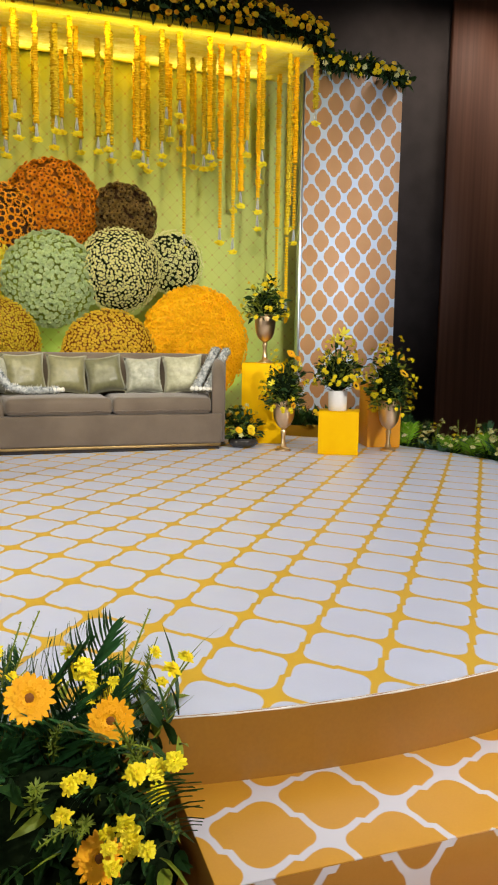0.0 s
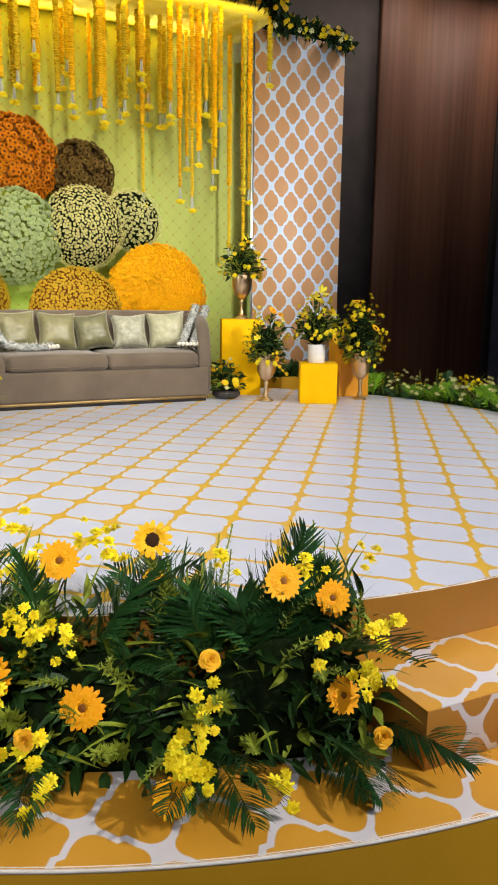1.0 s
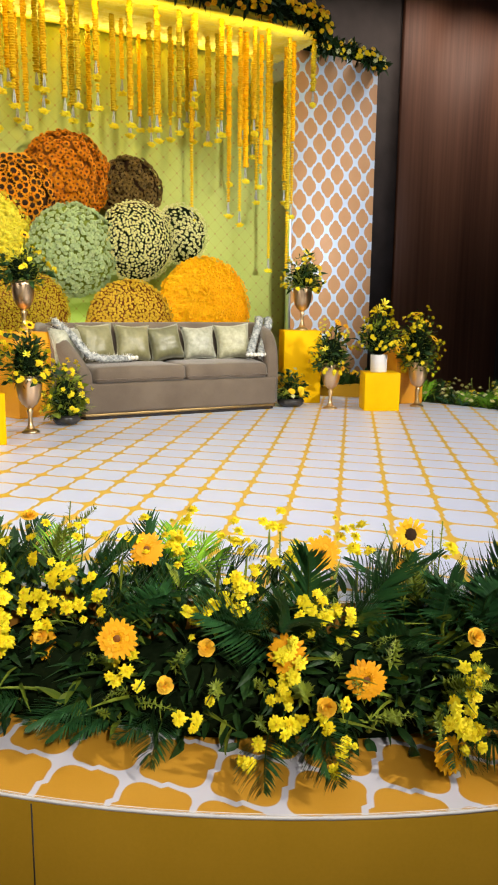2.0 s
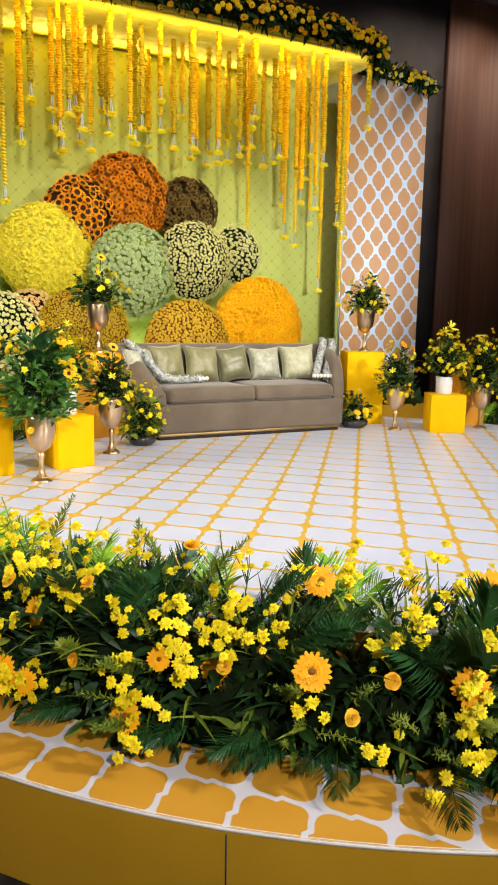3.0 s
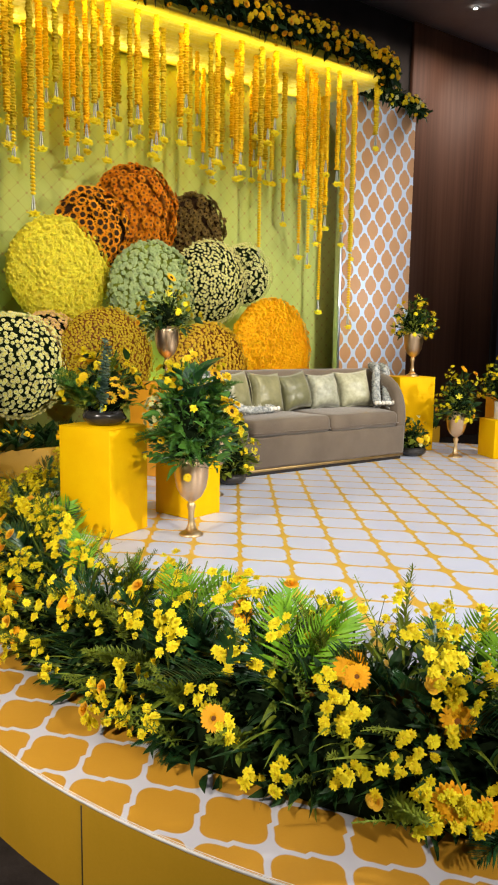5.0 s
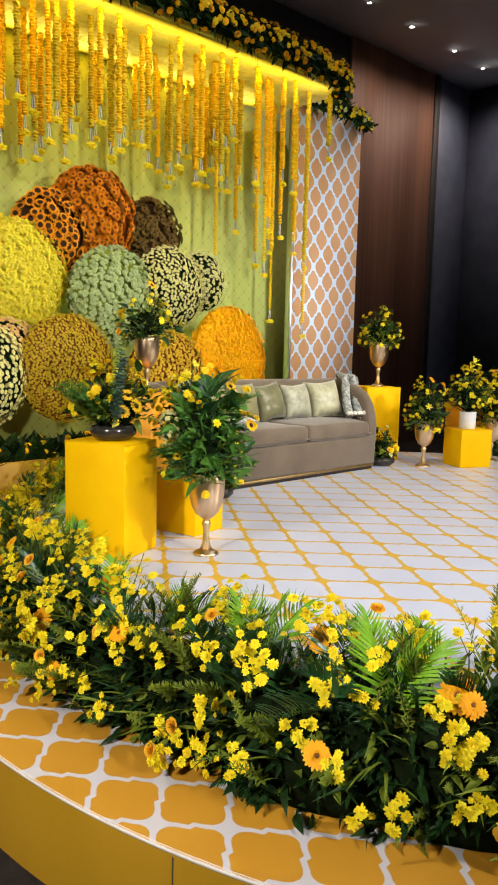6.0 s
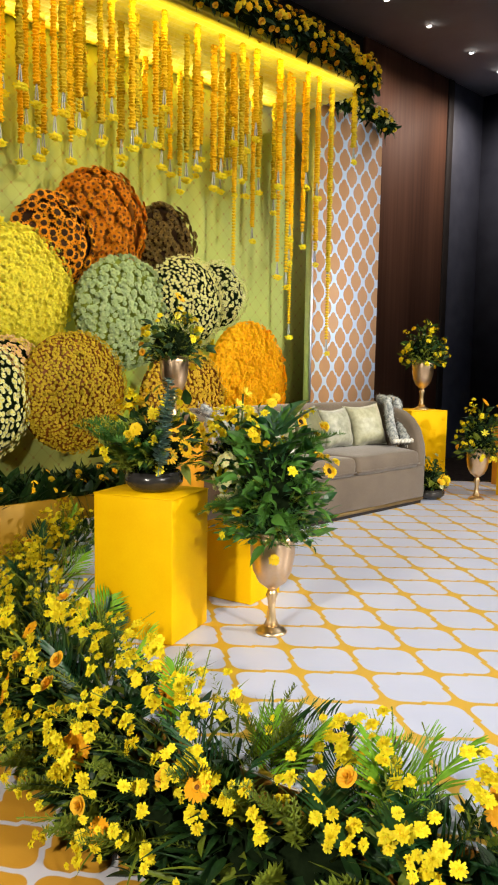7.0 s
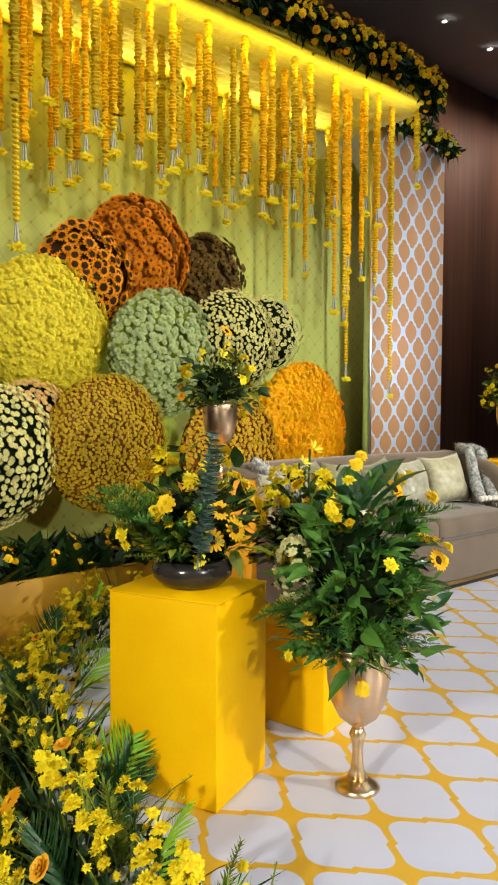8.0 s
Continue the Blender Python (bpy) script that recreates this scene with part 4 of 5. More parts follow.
throw("grey and white fluffy throw hanging down the sofa's corner", [(2.04, 7.14, 0.88), (1.98, 7.01, 0.865), (1.89, 6.92, 0.74), (1.80, 6.83, 0.62), (1.73, 6.74, 0.535)], 0.041, 61)
throw("grey and white fluffy throw hanging down the sofa's corner", [(2.13, 7.10, 0.87), (2.07, 6.97, 0.855), (1.99, 6.88, 0.74), (1.90, 6.79, 0.62), (1.83, 6.70, 0.535)], 0.041, 62)
throw("grey fluffy throw lying on the sofa seat", [(-0.14, 7.14, 0.87), (-0.02, 6.94, 0.74), (0.10, 6.84, 0.56), (0.24, 6.82, 0.525), (0.38, 6.84, 0.525), (0.52, 6.86, 0.525)], 0.034, 63)


# ---- pedestals ----
def pedestal(x, y, wide, deep, high, turn, mat, label):
    """A painted plinth box with its foot against the stage floor; x, y is its centre."""
    ob = thing("pedestal", x, y, 0, label, "pedestal", "painted pedestals", turn)
    part("body", add_box(bmesh.new(), -wide / 2, wide / 2, -deep / 2, deep / 2, 0.001, high - 0.004, 0.005, 2), mat, ob)
    part("top_board", add_box(bmesh.new(), -wide / 2 - 0.002, wide / 2 + 0.002, -deep / 2 - 0.002, deep / 2 + 0.002, high - 0.006, high, 0.002, 1), mat, ob)
    return ob


def from_corner(x, y, wide, deep, turn):
    """The centre of a box whose front left corner stands at x, y."""
    a = radians(turn)
    return x + wide / 2 * math.cos(a) - deep / 2 * math.sin(a), y + wide / 2 * math.sin(a) + deep / 2 * math.cos(a)


PF = from_corner(-1.78, 5.44, 0.335, 0.39, 22)
P2 = from_corner(-1.155, 5.595, 0.29, 0.31, 13)
CR = from_corner(2.66, 6.05, 0.35, 0.33, -27)
RO = from_corner(3.30, 6.36, 0.32, 0.33, -12)
PM, PRR = (-0.44, 7.14), (2.49, 7.02)
pedestal(*PF, 0.335, 0.39, 0.63, 22, M["yellow"], "tall yellow painted pedestal with a bowl of flowers")
pedestal(*P2, 0.29, 0.31, 0.38, 13, M["yellow"], "low yellow painted pedestal with a white pot")
pedestal(*CR, 0.35, 0.33, 0.38, -27, M["yellow"], "low yellow painted pedestal with a white pot")
pedestal(*RO, 0.32, 0.33, 0.60, -12, M["orange_paint"], "orange painted pedestal behind a gold goblet")
pedestal(*PM, 0.40, 0.40, 0.77, 25, M["orange_paint"], "tall orange painted pedestal under a gold goblet")
pedestal(*PRR, 0.40, 0.40, 0.77, -22, M["yellow"], "tall yellow painted pedestal beside the sofa")


# ---- vases, bowls and their flowers ----
def bouquet(ob, z, wide, high, seed, counts, leaf_n=420, top=None, drop=0.12, mats=("leaf", "fern", "fern")):
    """A full bunch of leaves and flowers above the rim at height z."""
    rng = random.Random(seed)
    s = Shape()

    def shell(q=1.0):
        a, b = rng.uniform(0, 6.28), rng.uniform(-drop, 1.0)
        flat = math.sqrt(max(0.0, 1 - max(b, 0) ** 2)) * (1.0 if b > 0 else 0.85)
        wob = rng.uniform(0.82, 1.08) * q
        d = Vector((math.cos(a) * flat, math.sin(a) * flat, b))
        return Vector((d.x * wide / 2 * wob, d.y * wide / 2 * wob, z + 0.03 + d.z * high * wob)), Vector((d.x, d.y, d.z * 0.7 + 0.25)).normalized()

    for i in range(leaf_n):
        p, d = shell(rng.uniform(0.35, 0.95))
        way = d + Vector([rng.uniform(-0.6, 0.6) for _ in range(3)])
        s.put(rng.choice(SHAPES["leaf"]), along(p, way, rng.uniform(0.026, 0.056), rng, 1.2), rng.choice((0, 0, 1)))
    for i in range(leaf_n // 9):
        p, d = shell(rng.uniform(0.6, 0.95))
        s.put(rng.choice(SHAPES["broad"]), along(p, d + Vector([rng.uniform(-0.7, 0.7) for _ in range(3)]), rng.uniform(0.05, 0.095), rng, 1.4), rng.choice((0, 0, 0, 1)))
    for i in range(leaf_n // 8):
        p, d = shell(0.7)
        s.put(rng.choice(SHAPES["sprig"]), along(Vector((0, 0, z)).lerp(p, 0.55), d, rng.uniform(0.10, 0.18), rng, 1.0), rng.choice((1, 2)))
    for i in range(leaf_n // 14):
        p, d = shell(0.7)
        tube_m = along(Vector((0, 0, z - 0.05)), p - Vector((0, 0, z - 0.05)), (p - Vector((0, 0, z - 0.05))).length, rng)
        s.put(SHAPES["grass"][0], tube_m, 0)
    stuff("foliage", s, [P[k] for k in mats], ob)
    # dark ball that paints the shade between the bunch's leaves
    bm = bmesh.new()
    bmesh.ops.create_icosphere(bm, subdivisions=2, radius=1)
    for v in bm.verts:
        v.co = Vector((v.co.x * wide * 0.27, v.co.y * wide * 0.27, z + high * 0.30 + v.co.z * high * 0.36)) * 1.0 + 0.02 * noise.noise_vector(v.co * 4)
    part("inner_leaves", bm, P["shade_fill"], ob)
    for kind, n, size in counts:
        for i in range(n):
            p, d = shell(1.0)
            pick(kind, facing(p + d * 0.02, d + Vector([rng.uniform(-0.3, 0.3) for _ in range(3)]), size * rng.uniform(0.85, 1.15), rng), ob, rng)
            if kind in ("chrysanthemum", "marigold"):
                for _ in range(rng.choice((0, 1, 2))):
                    q = p + Vector([rng.uniform(-1, 1) for _ in range(3)]) * size * 1.3
                    pick(kind, facing(q, d + Vector([rng.uniform(-0.4, 0.4) for _ in range(3)]), size * rng.uniform(0.7, 1.0), rng), ob, rng)
    if top:
        for kind, dx, dz, size in top:
            stem = bmesh.new()
            tube(stem, [(dx * 0.5, 0, z + high * 0.4), (dx, 0, z + dz)], 0.005, 5)
            part("stem", stem, P["stem"], ob)
            pick(kind, facing((dx, -0.02, z + dz), (0.2, -0.7, 0.6), size, rng), ob, rng)


GOBLET = [(0.070, 0.0), (0.072, 0.008), (0.060, 0.018), (0.034, 0.034), (0.021, 0.065), (0.016, 0.12), (0.020, 0.155), (0.027, 0.175), (0.020, 0.192), (0.015, 0.20)]
CUP = [(0.014, 0.198), (0.026, 0.206), (0.062, 0.235), (0.086, 0.285), (0.098, 0.35), (0.100, 0.43), (0.097, 0.462), (0.093, 0.46), (0.094, 0.40), (0.080, 0.30), (0.03, 0.24)]


def goblet(x, y, z, label, wide, high, seed, counts, **more):
    ob = thing("goblet_vase", x, y, z, label, "flower vase", "gold goblets with flowers")
    part("foot", lathe([p for p in GOBLET if p[1] < 0.04], 28), M["gold"], ob, "polished gold foot")
    part("stem", lathe([p for p in GOBLET if p[1] > 0.03], 20), M["gold"], ob)
    cup = part("cup", lathe(CUP, 32), M["rose_gold"], ob, "champagne gold cup")
    part("rim", lathe([(0.0925, 0.455), (0.0985, 0.456), (0.0995, 0.461), (0.0965, 0.466), (0.0925, 0.463)], 32), M["gold"], cup)
    bouquet(ob, 0.44, wide, high, seed, counts, **more)
    return ob


def bowl(x, y, z, label, wide, high, seed, counts, r=0.13, **more):
    ob = thing("flower_bowl", x, y, z, label, "flower bowl", "dark bowls with flowers")
    part("dish", lathe([(r * 0.55, 0.0), (r * 0.75, 0.006), (r * 0.98, 0.035), (r, 0.06), (r * 0.9, 0.088), (r * 0.84, 0.09), (r * 0.86, 0.06), (r * 0.5, 0.02)], 28), M["dark_pot"], ob)
    bouquet(ob, 0.08, wide, high, seed, counts, **more)
    return ob


def white_pot(x, y, z, seed, lily=0.075):
    ob = thing("flower_pot", x, y, z, "white ceramic pot full of yellow flowers and a lily", "flower pot", "white pots with flowers")
    part("pot", lathe([(0.078, 0.0), (0.081, 0.004), (0.085, 0.17), (0.083, 0.176), (0.077, 0.174), (0.074, 0.05)], 32), M["white_pot"], ob)
    bouquet(ob, 0.19, 0.46, 0.40, seed, (("chrysanthemum", 52, 0.022), ("sunflower", 1, 0.042), ("marigold", 4, 0.028)), leaf_n=560, top=(("lily", 0.02, 0.47, lily), ("lily", -0.04, 0.42, 0.87 * lily)), drop=0.0)
    return ob


TG = Vector((-1.345, 5.272, 0.0))
tall_goblet = goblet(TG.x, TG.y, 0, "tall gold goblet with greenery, sunflowers and yellow mums", 0.54, 0.60, 71, (("chrysanthemum", 13, 0.021), ("marigold", 7, 0.026)), leaf_n=1300, mats=("green", "palm", "fern"), drop=0.10)
goblet(-0.60, 6.13, 0, "gold goblet with small yellow lilies beside the sofa", 0.42, 0.38, 72, (("chrysanthemum", 32, 0.023), ("lily", 6, 0.036)), leaf_n=560, top=(("sunflower", 0.02, 0.42, 0.045),), drop=0.25)
goblet(2.45, 6.345, 0, "gold goblet with yellow lilies and a gerbera on top", 0.42, 0.40, 73, (("chrysanthemum", 30, 0.021), ("lily", 5, 0.036), ("rose", 4, 0.028)), leaf_n=560, top=(("gerbera", 0.05, 0.43, 0.045),), drop=0.3)
goblet(3.39, 6.12, 0, "gold goblet with bright yellow mums and a sunflower", 0.46, 0.54, 74, (("chrysanthemum", 52, 0.023), ("sunflower", 3, 0.045)), leaf_n=620, top=(("sunflower", 0.08, 0.42, 0.05), ("chrysanthemum", -0.05, 0.48, 0.03)), drop=0.25)
goblet(PM[0] + 0.03, PM[1] - 0.02, 0.77, "gold goblet with dark greenery on a tall pedestal", 0.52, 0.32, 75, (("chrysanthemum", 20, 0.026), ("rose", 2, 0.03)), leaf_n=420, top=(("sunflower", 0.03, 0.42, 0.045), ("lily", 0.0, 0.27, 0.05)), drop=0.25)
goblet(PRR[0] - 0.01, PRR[1] - 0.05, 0.77, "gold goblet with yellow carnations and feathery leaves", 0.42, 0.36, 76, (("marigold", 8, 0.030), ("chrysanthemum", 26, 0.023)), leaf_n=520, top=(("lily", 0.02, 0.36, 0.05),), drop=0.2)
sun_bowl = bowl(PF[0] + 0.01, PF[1] + 0.0, 0.63, "dark glazed bowl of sunflowers and ferns", 0.50, 0.34, 77, (("sunflower", 2, 0.036), ("chrysanthemum", 24, 0.024), ("marigold", 6, 0.028)), leaf_n=420, drop=0.0)
bowl(2.17, 6.66, 0, "dark bowl of cream roses beside the sofa", 0.36, 0.26, 78, (("white_chrysanthemum", 8, 0.028), ("marigold", 7, 0.034), ("rose", 3, 0.03)), r=0.14, leaf_n=320, drop=0.1)
bowl(-0.23, 6.43, 0, "bowl of small yellow lilies at the sofa's foot", 0.40, 0.46, 79, (("chrysanthemum", 30, 0.021), ("lily", 5, 0.03)), r=0.12, leaf_n=560, drop=0.1, mats=("fern", "leaf", "fern"))
rng = random.Random(17)
for dx, lean, ln in ((-0.11, -0.01, 0.42), (-0.10, 0.01, 0.38)):
    pick("eucalyptus_stem", along((dx, -0.17, 0.09), (lean, -0.14, 1.0), ln, rng), sun_bowl, rng)
for dx, lean, ln in ((-0.14, -0.5, 0.30), (-0.06, 0.1, 0.36), (0.05, 0.4, 0.28), (-0.16, -0.8, 0.25)):
    pick("bushy_sprig", along((dx * 0.6, 0.0, 0.08), (lean, -0.15, 1.0), ln, rng), sun_bowl, rng)
for k in range(11):
    a = k * 2.4
    way = (0.55 * math.cos(a), 0.55 * math.sin(a), 0.9 - 0.06 * k)
    pick("broad_leaf", along((0.05 * math.cos(a), 0.05 * math.sin(a), 0.93 - 0.018 * k), way, rng.uniform(0.14, 0.23), rng, 0.4), tall_goblet, rng)
for k in range(26):
    a, b = k * 2.4, rng.uniform(-0.05, 0.9)
    way = (math.cos(a), math.sin(a), b)
    pick("feather_fern", along((0.09 * math.cos(a), 0.09 * math.sin(a), 0.56 + 0.30 * max(b, 0)), way, rng.uniform(0.15, 0.23), rng, 0.8), tall_goblet, rng)
for kind, x, y, z, size in (("sunflower", -1.196, 5.256, 0.94, 0.036), ("sunflower", -1.191, 5.09, 0.736, 0.038), ("marigold", -1.508, 5.333, 0.562, 0.026), ("marigold", -1.352, 5.324, 0.819, 0.026), ("marigold", -1.424, 5.19, 0.361, 0.026), ("marigold", -1.22, 5.15, 0.80, 0.026),
                            ("marigold", -1.38, 5.26, 1.03, 0.024), ("marigold", -1.31, 5.30, 1.05, 0.022)):
    p = Vector((x, y, z)) - TG
    pick(kind, facing(p, Vector((p.x - 0.15, p.y - 0.25, 0.2)), size, rng), tall_goblet, rng)
for k in range(46):
    out = Vector((rng.gauss(0, 1), rng.gauss(0, 1), rng.gauss(0, 1.4))).normalized()
    p = Vector((-0.19, 0.10, 0.71)) + Vector((out.x * 0.055, out.y * 0.055, out.z * 0.10))
    pick("white_chrysanthemum", facing(p, out, rng.uniform(0.012, 0.018), rng), tall_goblet, rng, "lime_blossom")
for kind, side, front, z, size in (("sunflower", 0.06, 0.15, 0.17, 0.040), ("sunflower", 0.13, 0.13, 0.20, 0.042), ("sunflower", 0.08, 0.12, 0.26, 0.036), ("marigold", 0.20, 0.06, 0.27, 0.030), ("marigold", 0.16, 0.02, 0.32, 0.030), ("marigold", 0.22, -0.02, 0.22, 0.028), ("marigold", -0.22, 0.04, 0.20, 0.026), ("chrysanthemum", 0.02, 0.16, 0.11, 0.024)):
    p = Vector((0.8 * side - 0.6 * front, -0.6 * side - 0.8 * front, z))
    pick(kind, facing(p, Vector((p.x, p.y, 0.06)), size, rng), sun_bowl, rng)
for k in range(12):
    a = 2.3 + 0.16 * k
    pick("feather_fern", along((0.05 * math.cos(a), 0.05 * math.sin(a), 0.09), (0.55 * math.cos(a), 0.55 * math.sin(a), 0.9 - 0.05 * (k % 5)), rng.uniform(0.20, 0.33), rng, 0.8), sun_bowl, rng)
white_pot(P2[0], P2[1] + 0.02, 0.38, 81, 0.035)
white_pot(CR[0] - 0.02, CR[1], 0.38, 82)


# ---- planters behind the stage ----
def planter(x0, x1, y0, y1, high, seed, label):
    rng = random.Random(seed)
    ob = thing("planter_box", (x0 + x1) / 2, (y0 + y1) / 2, -0.399, label, "planter", "planters under the backdrop")
    w, d = (x1 - x0) / 2, (y1 - y0) / 2
    bm = bmesh.new()
    for box in ((-w, w, -d, -d + 0.03), (-w, w, d - 0.03, d), (-w, -w + 0.03, -d + 0.031, d - 0.031), (w - 0.03, w, -d + 0.031, d - 0.031)):
        add_box(bm, *box, 0.0, high, 0.004, 1)
    part("box", bm, M["riser"], ob, smooth=False)
    part("soil", add_box(bmesh.new(), -w + 0.03, w - 0.03, -d + 0.03, d - 0.03, 0.001, high - 0.05), P["shade_fill"], ob, smooth=False)
    s = Shape()
    for i in range(int(1100 * w * d * 4)):
        p = Vector((rng.uniform(-w, w) * 0.97, rng.uniform(-d, d) * 0.9, high - 0.05))
        s.put(rng.choice(SHAPES["leaf"] + SHAPES["grass"]), along(p, (rng.uniform(-1, 1), rng.uniform(-1, 0.6), rng.uniform(0.5, 2.0)), rng.uniform(0.10, 0.27), rng, 1.0))
    stuff("planting", s, [P["leaf"]], ob)
    for i in range(int(30 * w * 2)):
        p = Vector((rng.uniform(-w, w) * 0.97, rng.uniform(-d, d * 0.7), high + rng.uniform(0.0, 0.13)))
        pick("marigold" if rng.random() < 0.6 else "orange_marigold", facing(p, (rng.uniform(-0.4, 0.4), -0.7, 0.7), rng.uniform(0.022, 0.034), rng), ob, rng)
    return ob


planter(-2.3, -0.05, 7.95, 8.72, 0.565, 91, "ochre planter box of marigolds under the discs")
planter(1.95, 4.2, 7.95, 8.62, 0.44, 92, "ochre planter box of greenery beside the panel")


# ---- flower bank round the stage ----
def bank_point(q):
    """Section of the bank: place (outward, up) and its outward normal, q from the outer foot 0 to the inner edge 1."""
    path = [(0.22, 0.02), (0.17, 0.22), (0.10, 0.40), (-0.04, 0.54), (-0.20, 0.56), (-0.34, 0.46)]
    k = min(int(q * 5), 4)
    f = q * 5 - k
    (a, b), (c, d) = path[k], path[k + 1]
    n = Vector((d - b, -(c - a))).normalized()
    return a + (c - a) * f, b + (d - b) * f, n.x, n.y


def flower_spray(at, high, parent, rng):
    """A thin branching stem that carries a few open mums above the leaves; the mums are its sub-parts."""
    bm = bmesh.new()
    tips = []
    lean = Vector((rng.uniform(-0.03, 0.03), rng.uniform(-0.04, 0.02), 0))
    fork = Vector((0, 0, high * 0.55)) + lean * 0.5
    tube(bm, [(0, 0, -0.06), fork * 0.5, fork], [0.003, 0.0025, 0.002], 5)
    for k in range(rng.choice((4, 5, 6, 7))):
        tip = Vector((0, 0, high)) + lean + Vector((rng.uniform(-0.06, 0.06), rng.uniform(-0.05, 0.05), rng.uniform(-0.05, 0.02)))
        tube(bm, [fork * rng.uniform(0.7, 1.0), fork.lerp(tip, 0.5) + Vector((0, 0, -0.008)), tip], [0.002, 0.0018, 0.0015], 4)
        tips.append(tip)
    spray = part("flower_spray", bm, P["stem"], parent, at=Matrix.Translation(at))
    for tip in tips:
        pick("chrysanthemum", facing(tip, Vector((rng.uniform(-0.7, 0.7), rng.uniform(-0.2, 0.8), 0.8)), rng.uniform(0.012, 0.023), rng), spray, rng)


def bank_unit(angle, seed, counts, label, name="flower_arrangement", low=1.0, reach=1.0, span=0.29, fronds=11, fresh=1, radius=3.3, leaves=380, group="flower bank round the stage", sprays=0, long=1.0, across=(0.04, 0.80)):
    """One arrangement of the bank: x runs along the stage's edge, y points outward."""
    rng = random.Random(seed)
    a = radians(angle)
    ob = thing(name, CX + radius * math.cos(a), CY + radius * math.sin(a), -0.4, label, "flower arrangement", group, angle - 90)

    def place(q, sink=1.0):
        y, z, ny, nz = bank_point(q)
        x = rng.uniform(-span, span) * 1.08
        bulge = 1 + 0.10 * math.sin(5 * x + seed)
        return Vector((x, y * sink * (reach if y > 0 else 1.0), z * low * bulge * (0.35 + 0.65 * sink))), Vector((rng.uniform(-0.35, 0.35), ny, nz))

    # foam core, its colour near black for the shade among the leaves
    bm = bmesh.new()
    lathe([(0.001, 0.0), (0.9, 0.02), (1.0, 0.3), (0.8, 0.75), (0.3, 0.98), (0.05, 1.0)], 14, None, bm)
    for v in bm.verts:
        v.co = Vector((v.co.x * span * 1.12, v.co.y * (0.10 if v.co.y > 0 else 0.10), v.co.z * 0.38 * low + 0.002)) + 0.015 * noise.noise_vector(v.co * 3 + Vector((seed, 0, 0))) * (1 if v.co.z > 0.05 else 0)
    part("floral_foam", bm, P["shade_fill"], ob, "foam core darkened for the shade among the leaves")
    s = Shape()
    for i in range(leaves):
        p, d = place(rng.random() ** 0.9, rng.uniform(0.35, 0.85))
        s.put(rng.choice(SHAPES["leaf"]), along(p, d + Vector([rng.uniform(-0.7, 0.7) for _ in range(3)]), rng.uniform(0.05, 0.11), rng, 1.3), rng.choice((0, 0, 0, 0, 0, 1)))
    for i in range(leaves // 5):
        p, d = place(rng.uniform(0.1, 1), rng.uniform(0.5, 0.8))
        s.put(rng.choice(SHAPES["grass"]), along(p, d + Vector((rng.uniform(-0.6, 0.6), rng.uniform(-0.3, 0.3), 0.4)), rng.uniform(0.14, 0.26), rng, 1.0), rng.choice((0, 1)))
    stuff("foliage", s, [P["leaf"], P["fern"]], ob)
    for i in range(fronds):
        q = rng.uniform(0.0, 0.2) if i % 3 == 1 else rng.uniform(0.5, 1.0)
        p, d = place(q, 0.35)
        way = d + Vector((rng.uniform(-0.9, 0.9), rng.uniform(-0.2, 0.2), 0.35))
        size = rng.uniform(0.30, 0.44) * (0.75 + 0.25 * low) * long
        if q < 0.3:
            size *= 0.9 * reach ** 2 / long
            way = Vector((rng.uniform(-0.9, 0.9), 1.0, rng.uniform(0.12, 0.35)))
            p.z = max(p.z, 0.07)
        pick("palm_frond" if q > 0.3 else "flat_frond", along(p, way, size, rng, 1.5 if q > 0.3 else 0.6), ob, rng, "palm_frond")
    for i in range(fresh):
        p, d = place(rng.uniform(0.75, 0.95), 0.6)
        pick("fresh_frond", along(p, d + Vector((rng.uniform(-0.4, 0.4), -0.3, 0.9)), rng.uniform(0.24, 0.32), rng, 0.8), ob, rng)
    for i in range(leaves // 25):
        p, d = place(rng.uniform(0.05, 0.95), 0.7)
        kind = rng.choice(("fern_sprig", "bushy_sprig", "fern_sprig", "fern_sprig"))
        pick(kind, along(p, d + Vector((rng.uniform(-0.5, 0.5), 0, 0.6)), rng.uniform(0.2, 0.34), rng, 0.8), ob, rng)
    for kind, n, size in counts:
        for i in range(n):
            p, d = place(rng.uniform(*across))
            d = d + Vector((rng.uniform(-0.35, 0.35), 0.25, rng.uniform(-0.1, 0.5)))
            pick(kind, facing(p + d * 0.09, d, size * rng.uniform(0.88, 1.12), rng), ob, rng)
            if kind == "chrysanthemum":
                for _ in range(rng.choice((3, 4, 5, 7))):
                    off = Vector((rng.uniform(-1, 1), rng.uniform(-0.4, 0.4), rng.uniform(-1, 1))) * 0.058
                    pick(kind, facing(p + d * rng.uniform(0.06, 0.12) + off, d + Vector([rng.uniform(-0.4, 0.4) for _ in range(3)]), size * rng.uniform(0.45, 1.1), rng), ob, rng)
    for i in range(sprays):
        flower_spray(place(rng.uniform(0.62, 0.92), 0.8)[0], rng.uniform(0.10, 0.19), ob, rng)
    return ob


units = []
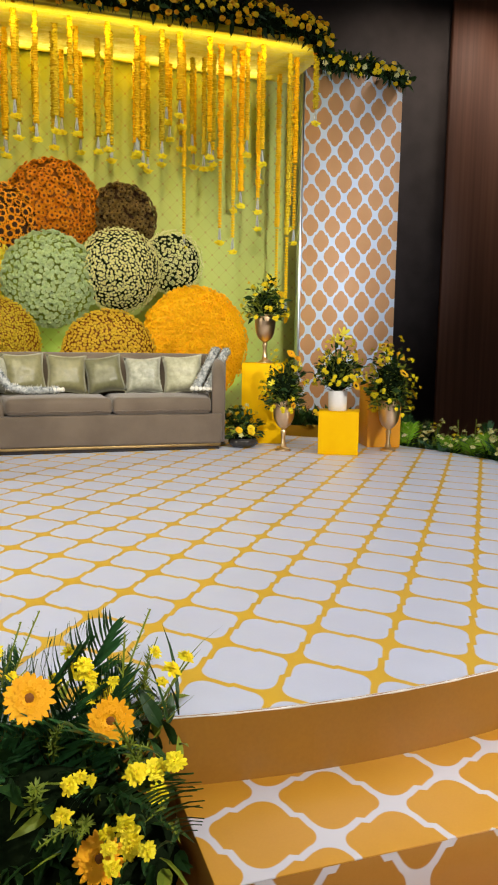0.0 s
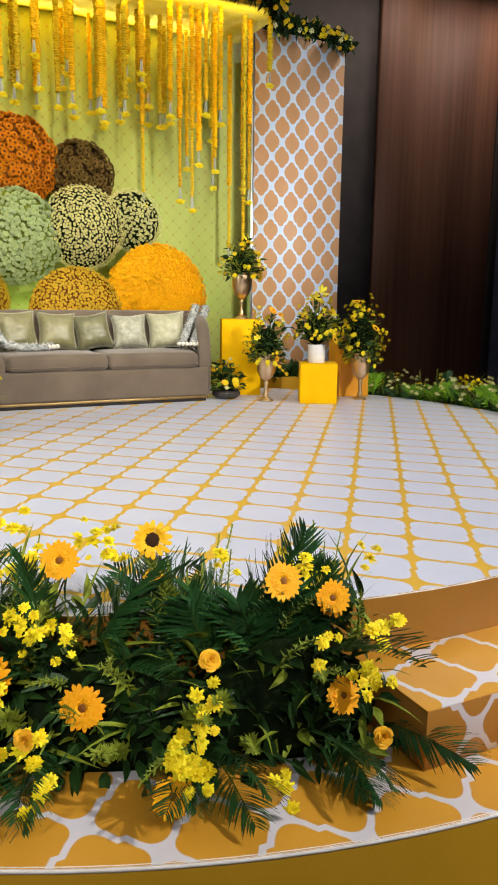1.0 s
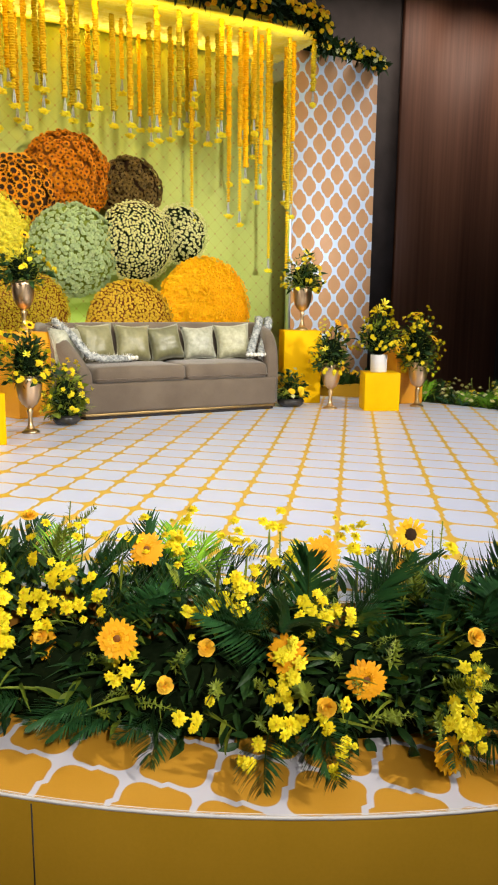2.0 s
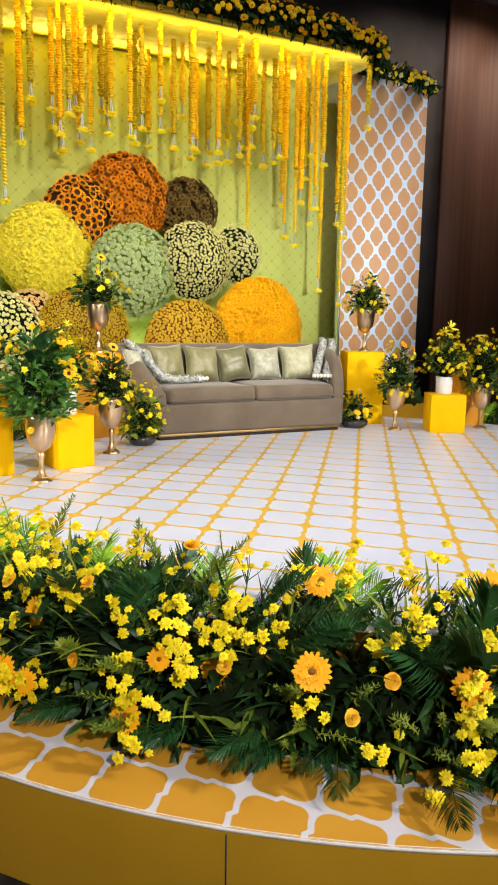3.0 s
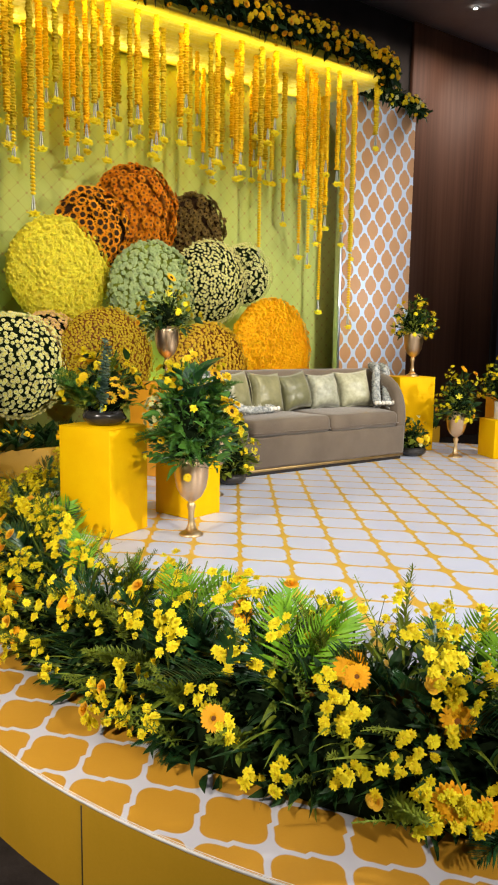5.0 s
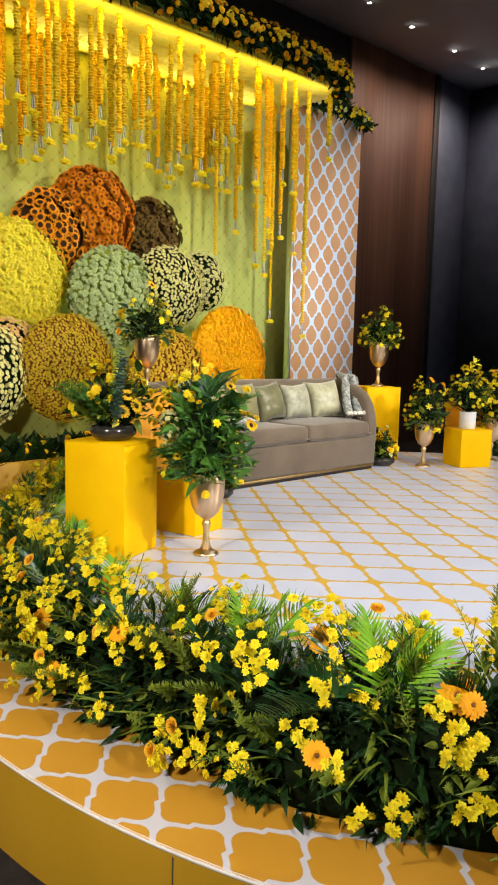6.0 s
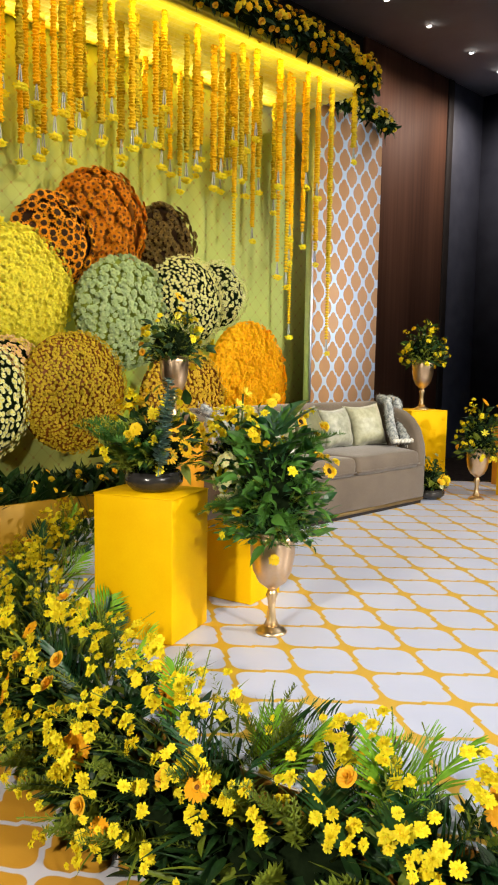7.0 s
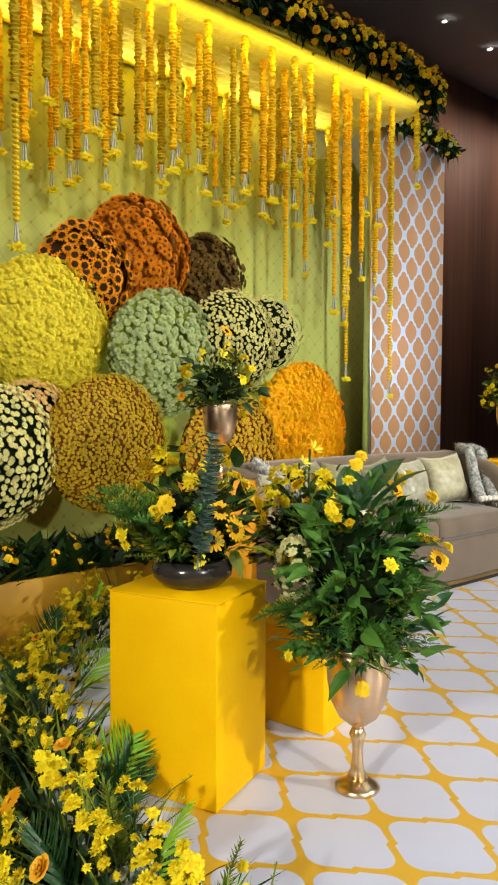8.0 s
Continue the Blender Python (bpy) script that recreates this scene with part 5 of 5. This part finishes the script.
for k in range(15):
    angle = -104.2 - 9.15 * k
    yellow = 5 + min(k, 8) // 2
    units.append(bank_unit(angle, 300 + k, (("chrysanthemum", int(yellow * (2.3 if k < 2 else 2.5 if k < 7 else 2.7)), 0.0245 if k < 5 else 0.022), ("gerbera", 1 if k > 2 else 0, 0.045), ("rose", 2, 0.03)),
                           "bank of palm fronds, orange gerberas and yellow mums on the tier" if k < 5 else "dense bank of yellow mums and palm fronds on the tier",
                           fronds=17 if k < 2 else (12 if k < 5 else 8 if k < 8 else 4), fresh=0 if k < 3 else 2 if k < 8 else 1, sprays=0 if k < 2 else 3, long=1.05 if k < 4 else 1.0, reach=1.0 if k < 2 else 0.86 if k < 5 else 0.72, leaves=400 if k < 2 else 310 if k < 4 else 350 if k < 7 else 440, radius=3.3 if k < 7 else 3.23, low=0.92 if k < 4 else 1.0 if k < 7 else 0.86))
for k in range(5):
    bank_unit(-6 + 8.0 * k, 340 + k, (("white_chrysanthemum", 26, 0.026), ("chrysanthemum", 3, 0.022)), "low row of ferns and small cream flowers by the stage edge", low=0.9, fronds=6, fresh=3, radius=3.42, leaves=260, group="fern row by the stage edge", across=(0.45, 1.0))

# tall palm fronds at the bank's end beside the step
rng = random.Random(23)
for dx, lean, ln in ((0.02, -0.22, 0.44), (-0.04, -0.34, 0.36), (0.09, -0.05, 0.42), (0.05, 0.3, 0.40)):
    pick("palm_frond", along((dx, -0.04, 0.26), (lean, 0.05, 1.0), ln, rng, 0.1) @ Matrix.Rotation(radians(75), 4, "X"), units[0], rng)

# light green fronds that stand up along the inner edge
for x, y, ln in ((-2.13, 4.08, 0.34), (-2.04, 3.52, 0.34), (-1.62, 2.95, 0.26), (-0.86, 2.44, 0.30), (-2.2, 4.45, 0.26)):
    unit = min(units, key=lambda u: (u.location.x - x) ** 2 + (u.location.y - y) ** 2)
    for lean in (-0.35, 0.1, 0.5):
        way = (0.25 + 0.5 * lean, -0.6 * lean, 1.0)
        pick("fresh_frond", unit.matrix_world.inverted() @ along((x, y, -0.06), way, ln * rng.uniform(0.85, 1.1), rng, 1.4), unit, rng)

# large gerberas in the bank: place along the stage and height
GERBERAS = [
    (-0.24, 1.94, 0.26), (-0.45, 2.12, 0.17), (0.065, 1.74, 0.147), (0.256, 1.79, 0.06), (-0.66, 1.93, -0.07), (-0.46, 1.84, -0.15), (-0.32, 1.655, -0.36), (0.18, 1.60, -0.175),
    (-1.86, 3.37, 0.04), (-1.75, 3.00, -0.03), (-1.89, 2.94, -0.19), (-1.29, 2.52, -0.15), (-1.18, 2.12, 0.02), (-0.99, 2.39, 0.19), (-1.60, 2.56, -0.27), (-1.95, 3.82, 0.09),
    (-2.12, 4.90, 0.06), (-2.38, 5.12, -0.11), (-2.32, 5.59, -0.09),
]
rng = random.Random(9)
for x, y, z in GERBERAS:
    unit = min(units, key=lambda u: (u.location.x - x) ** 2 + (u.location.y - y) ** 2)
    out = Vector((x - CX, y - CY, 0)).normalized() + Vector((rng.uniform(-0.3, 0.3), rng.uniform(-0.3, 0.3), 0.35))
    pick("sunflower" if z > 0.25 else "gerbera", unit.matrix_world.inverted() @ facing(Vector((x, y, z)) + out * 0.10, out, rng.uniform(0.056, 0.066), rng), unit, rng)

# ---- ceiling downlights ----
for x, y in ((6.33, 10.32), (7.58, 10.35), (9.03, 10.39), (10.19, 10.45), (10.24, 10.08)):
    ob = thing("downlight", x, y, 6.74, "small round recessed ceiling downlight, lit", "ceiling light", "ceiling downlights")
    part("ring", lathe([(0.036, -0.001), (0.038, -0.010), (0.050, -0.009), (0.054, -0.001)], 20), M["chrome"], ob)
    part("bulb", lathe([(0.001, -0.012), (0.020, -0.011), (0.034, -0.007), (0.035, -0.002)], 16), M["bulb"], ob, "glowing bulb")
    lamp("downlight_beam", "SPOT", look((x, y, 6.66), (x, y + 0.25, 0)), 105, (1.0, 0.84, 0.72), 0.05, 152, 1.0)
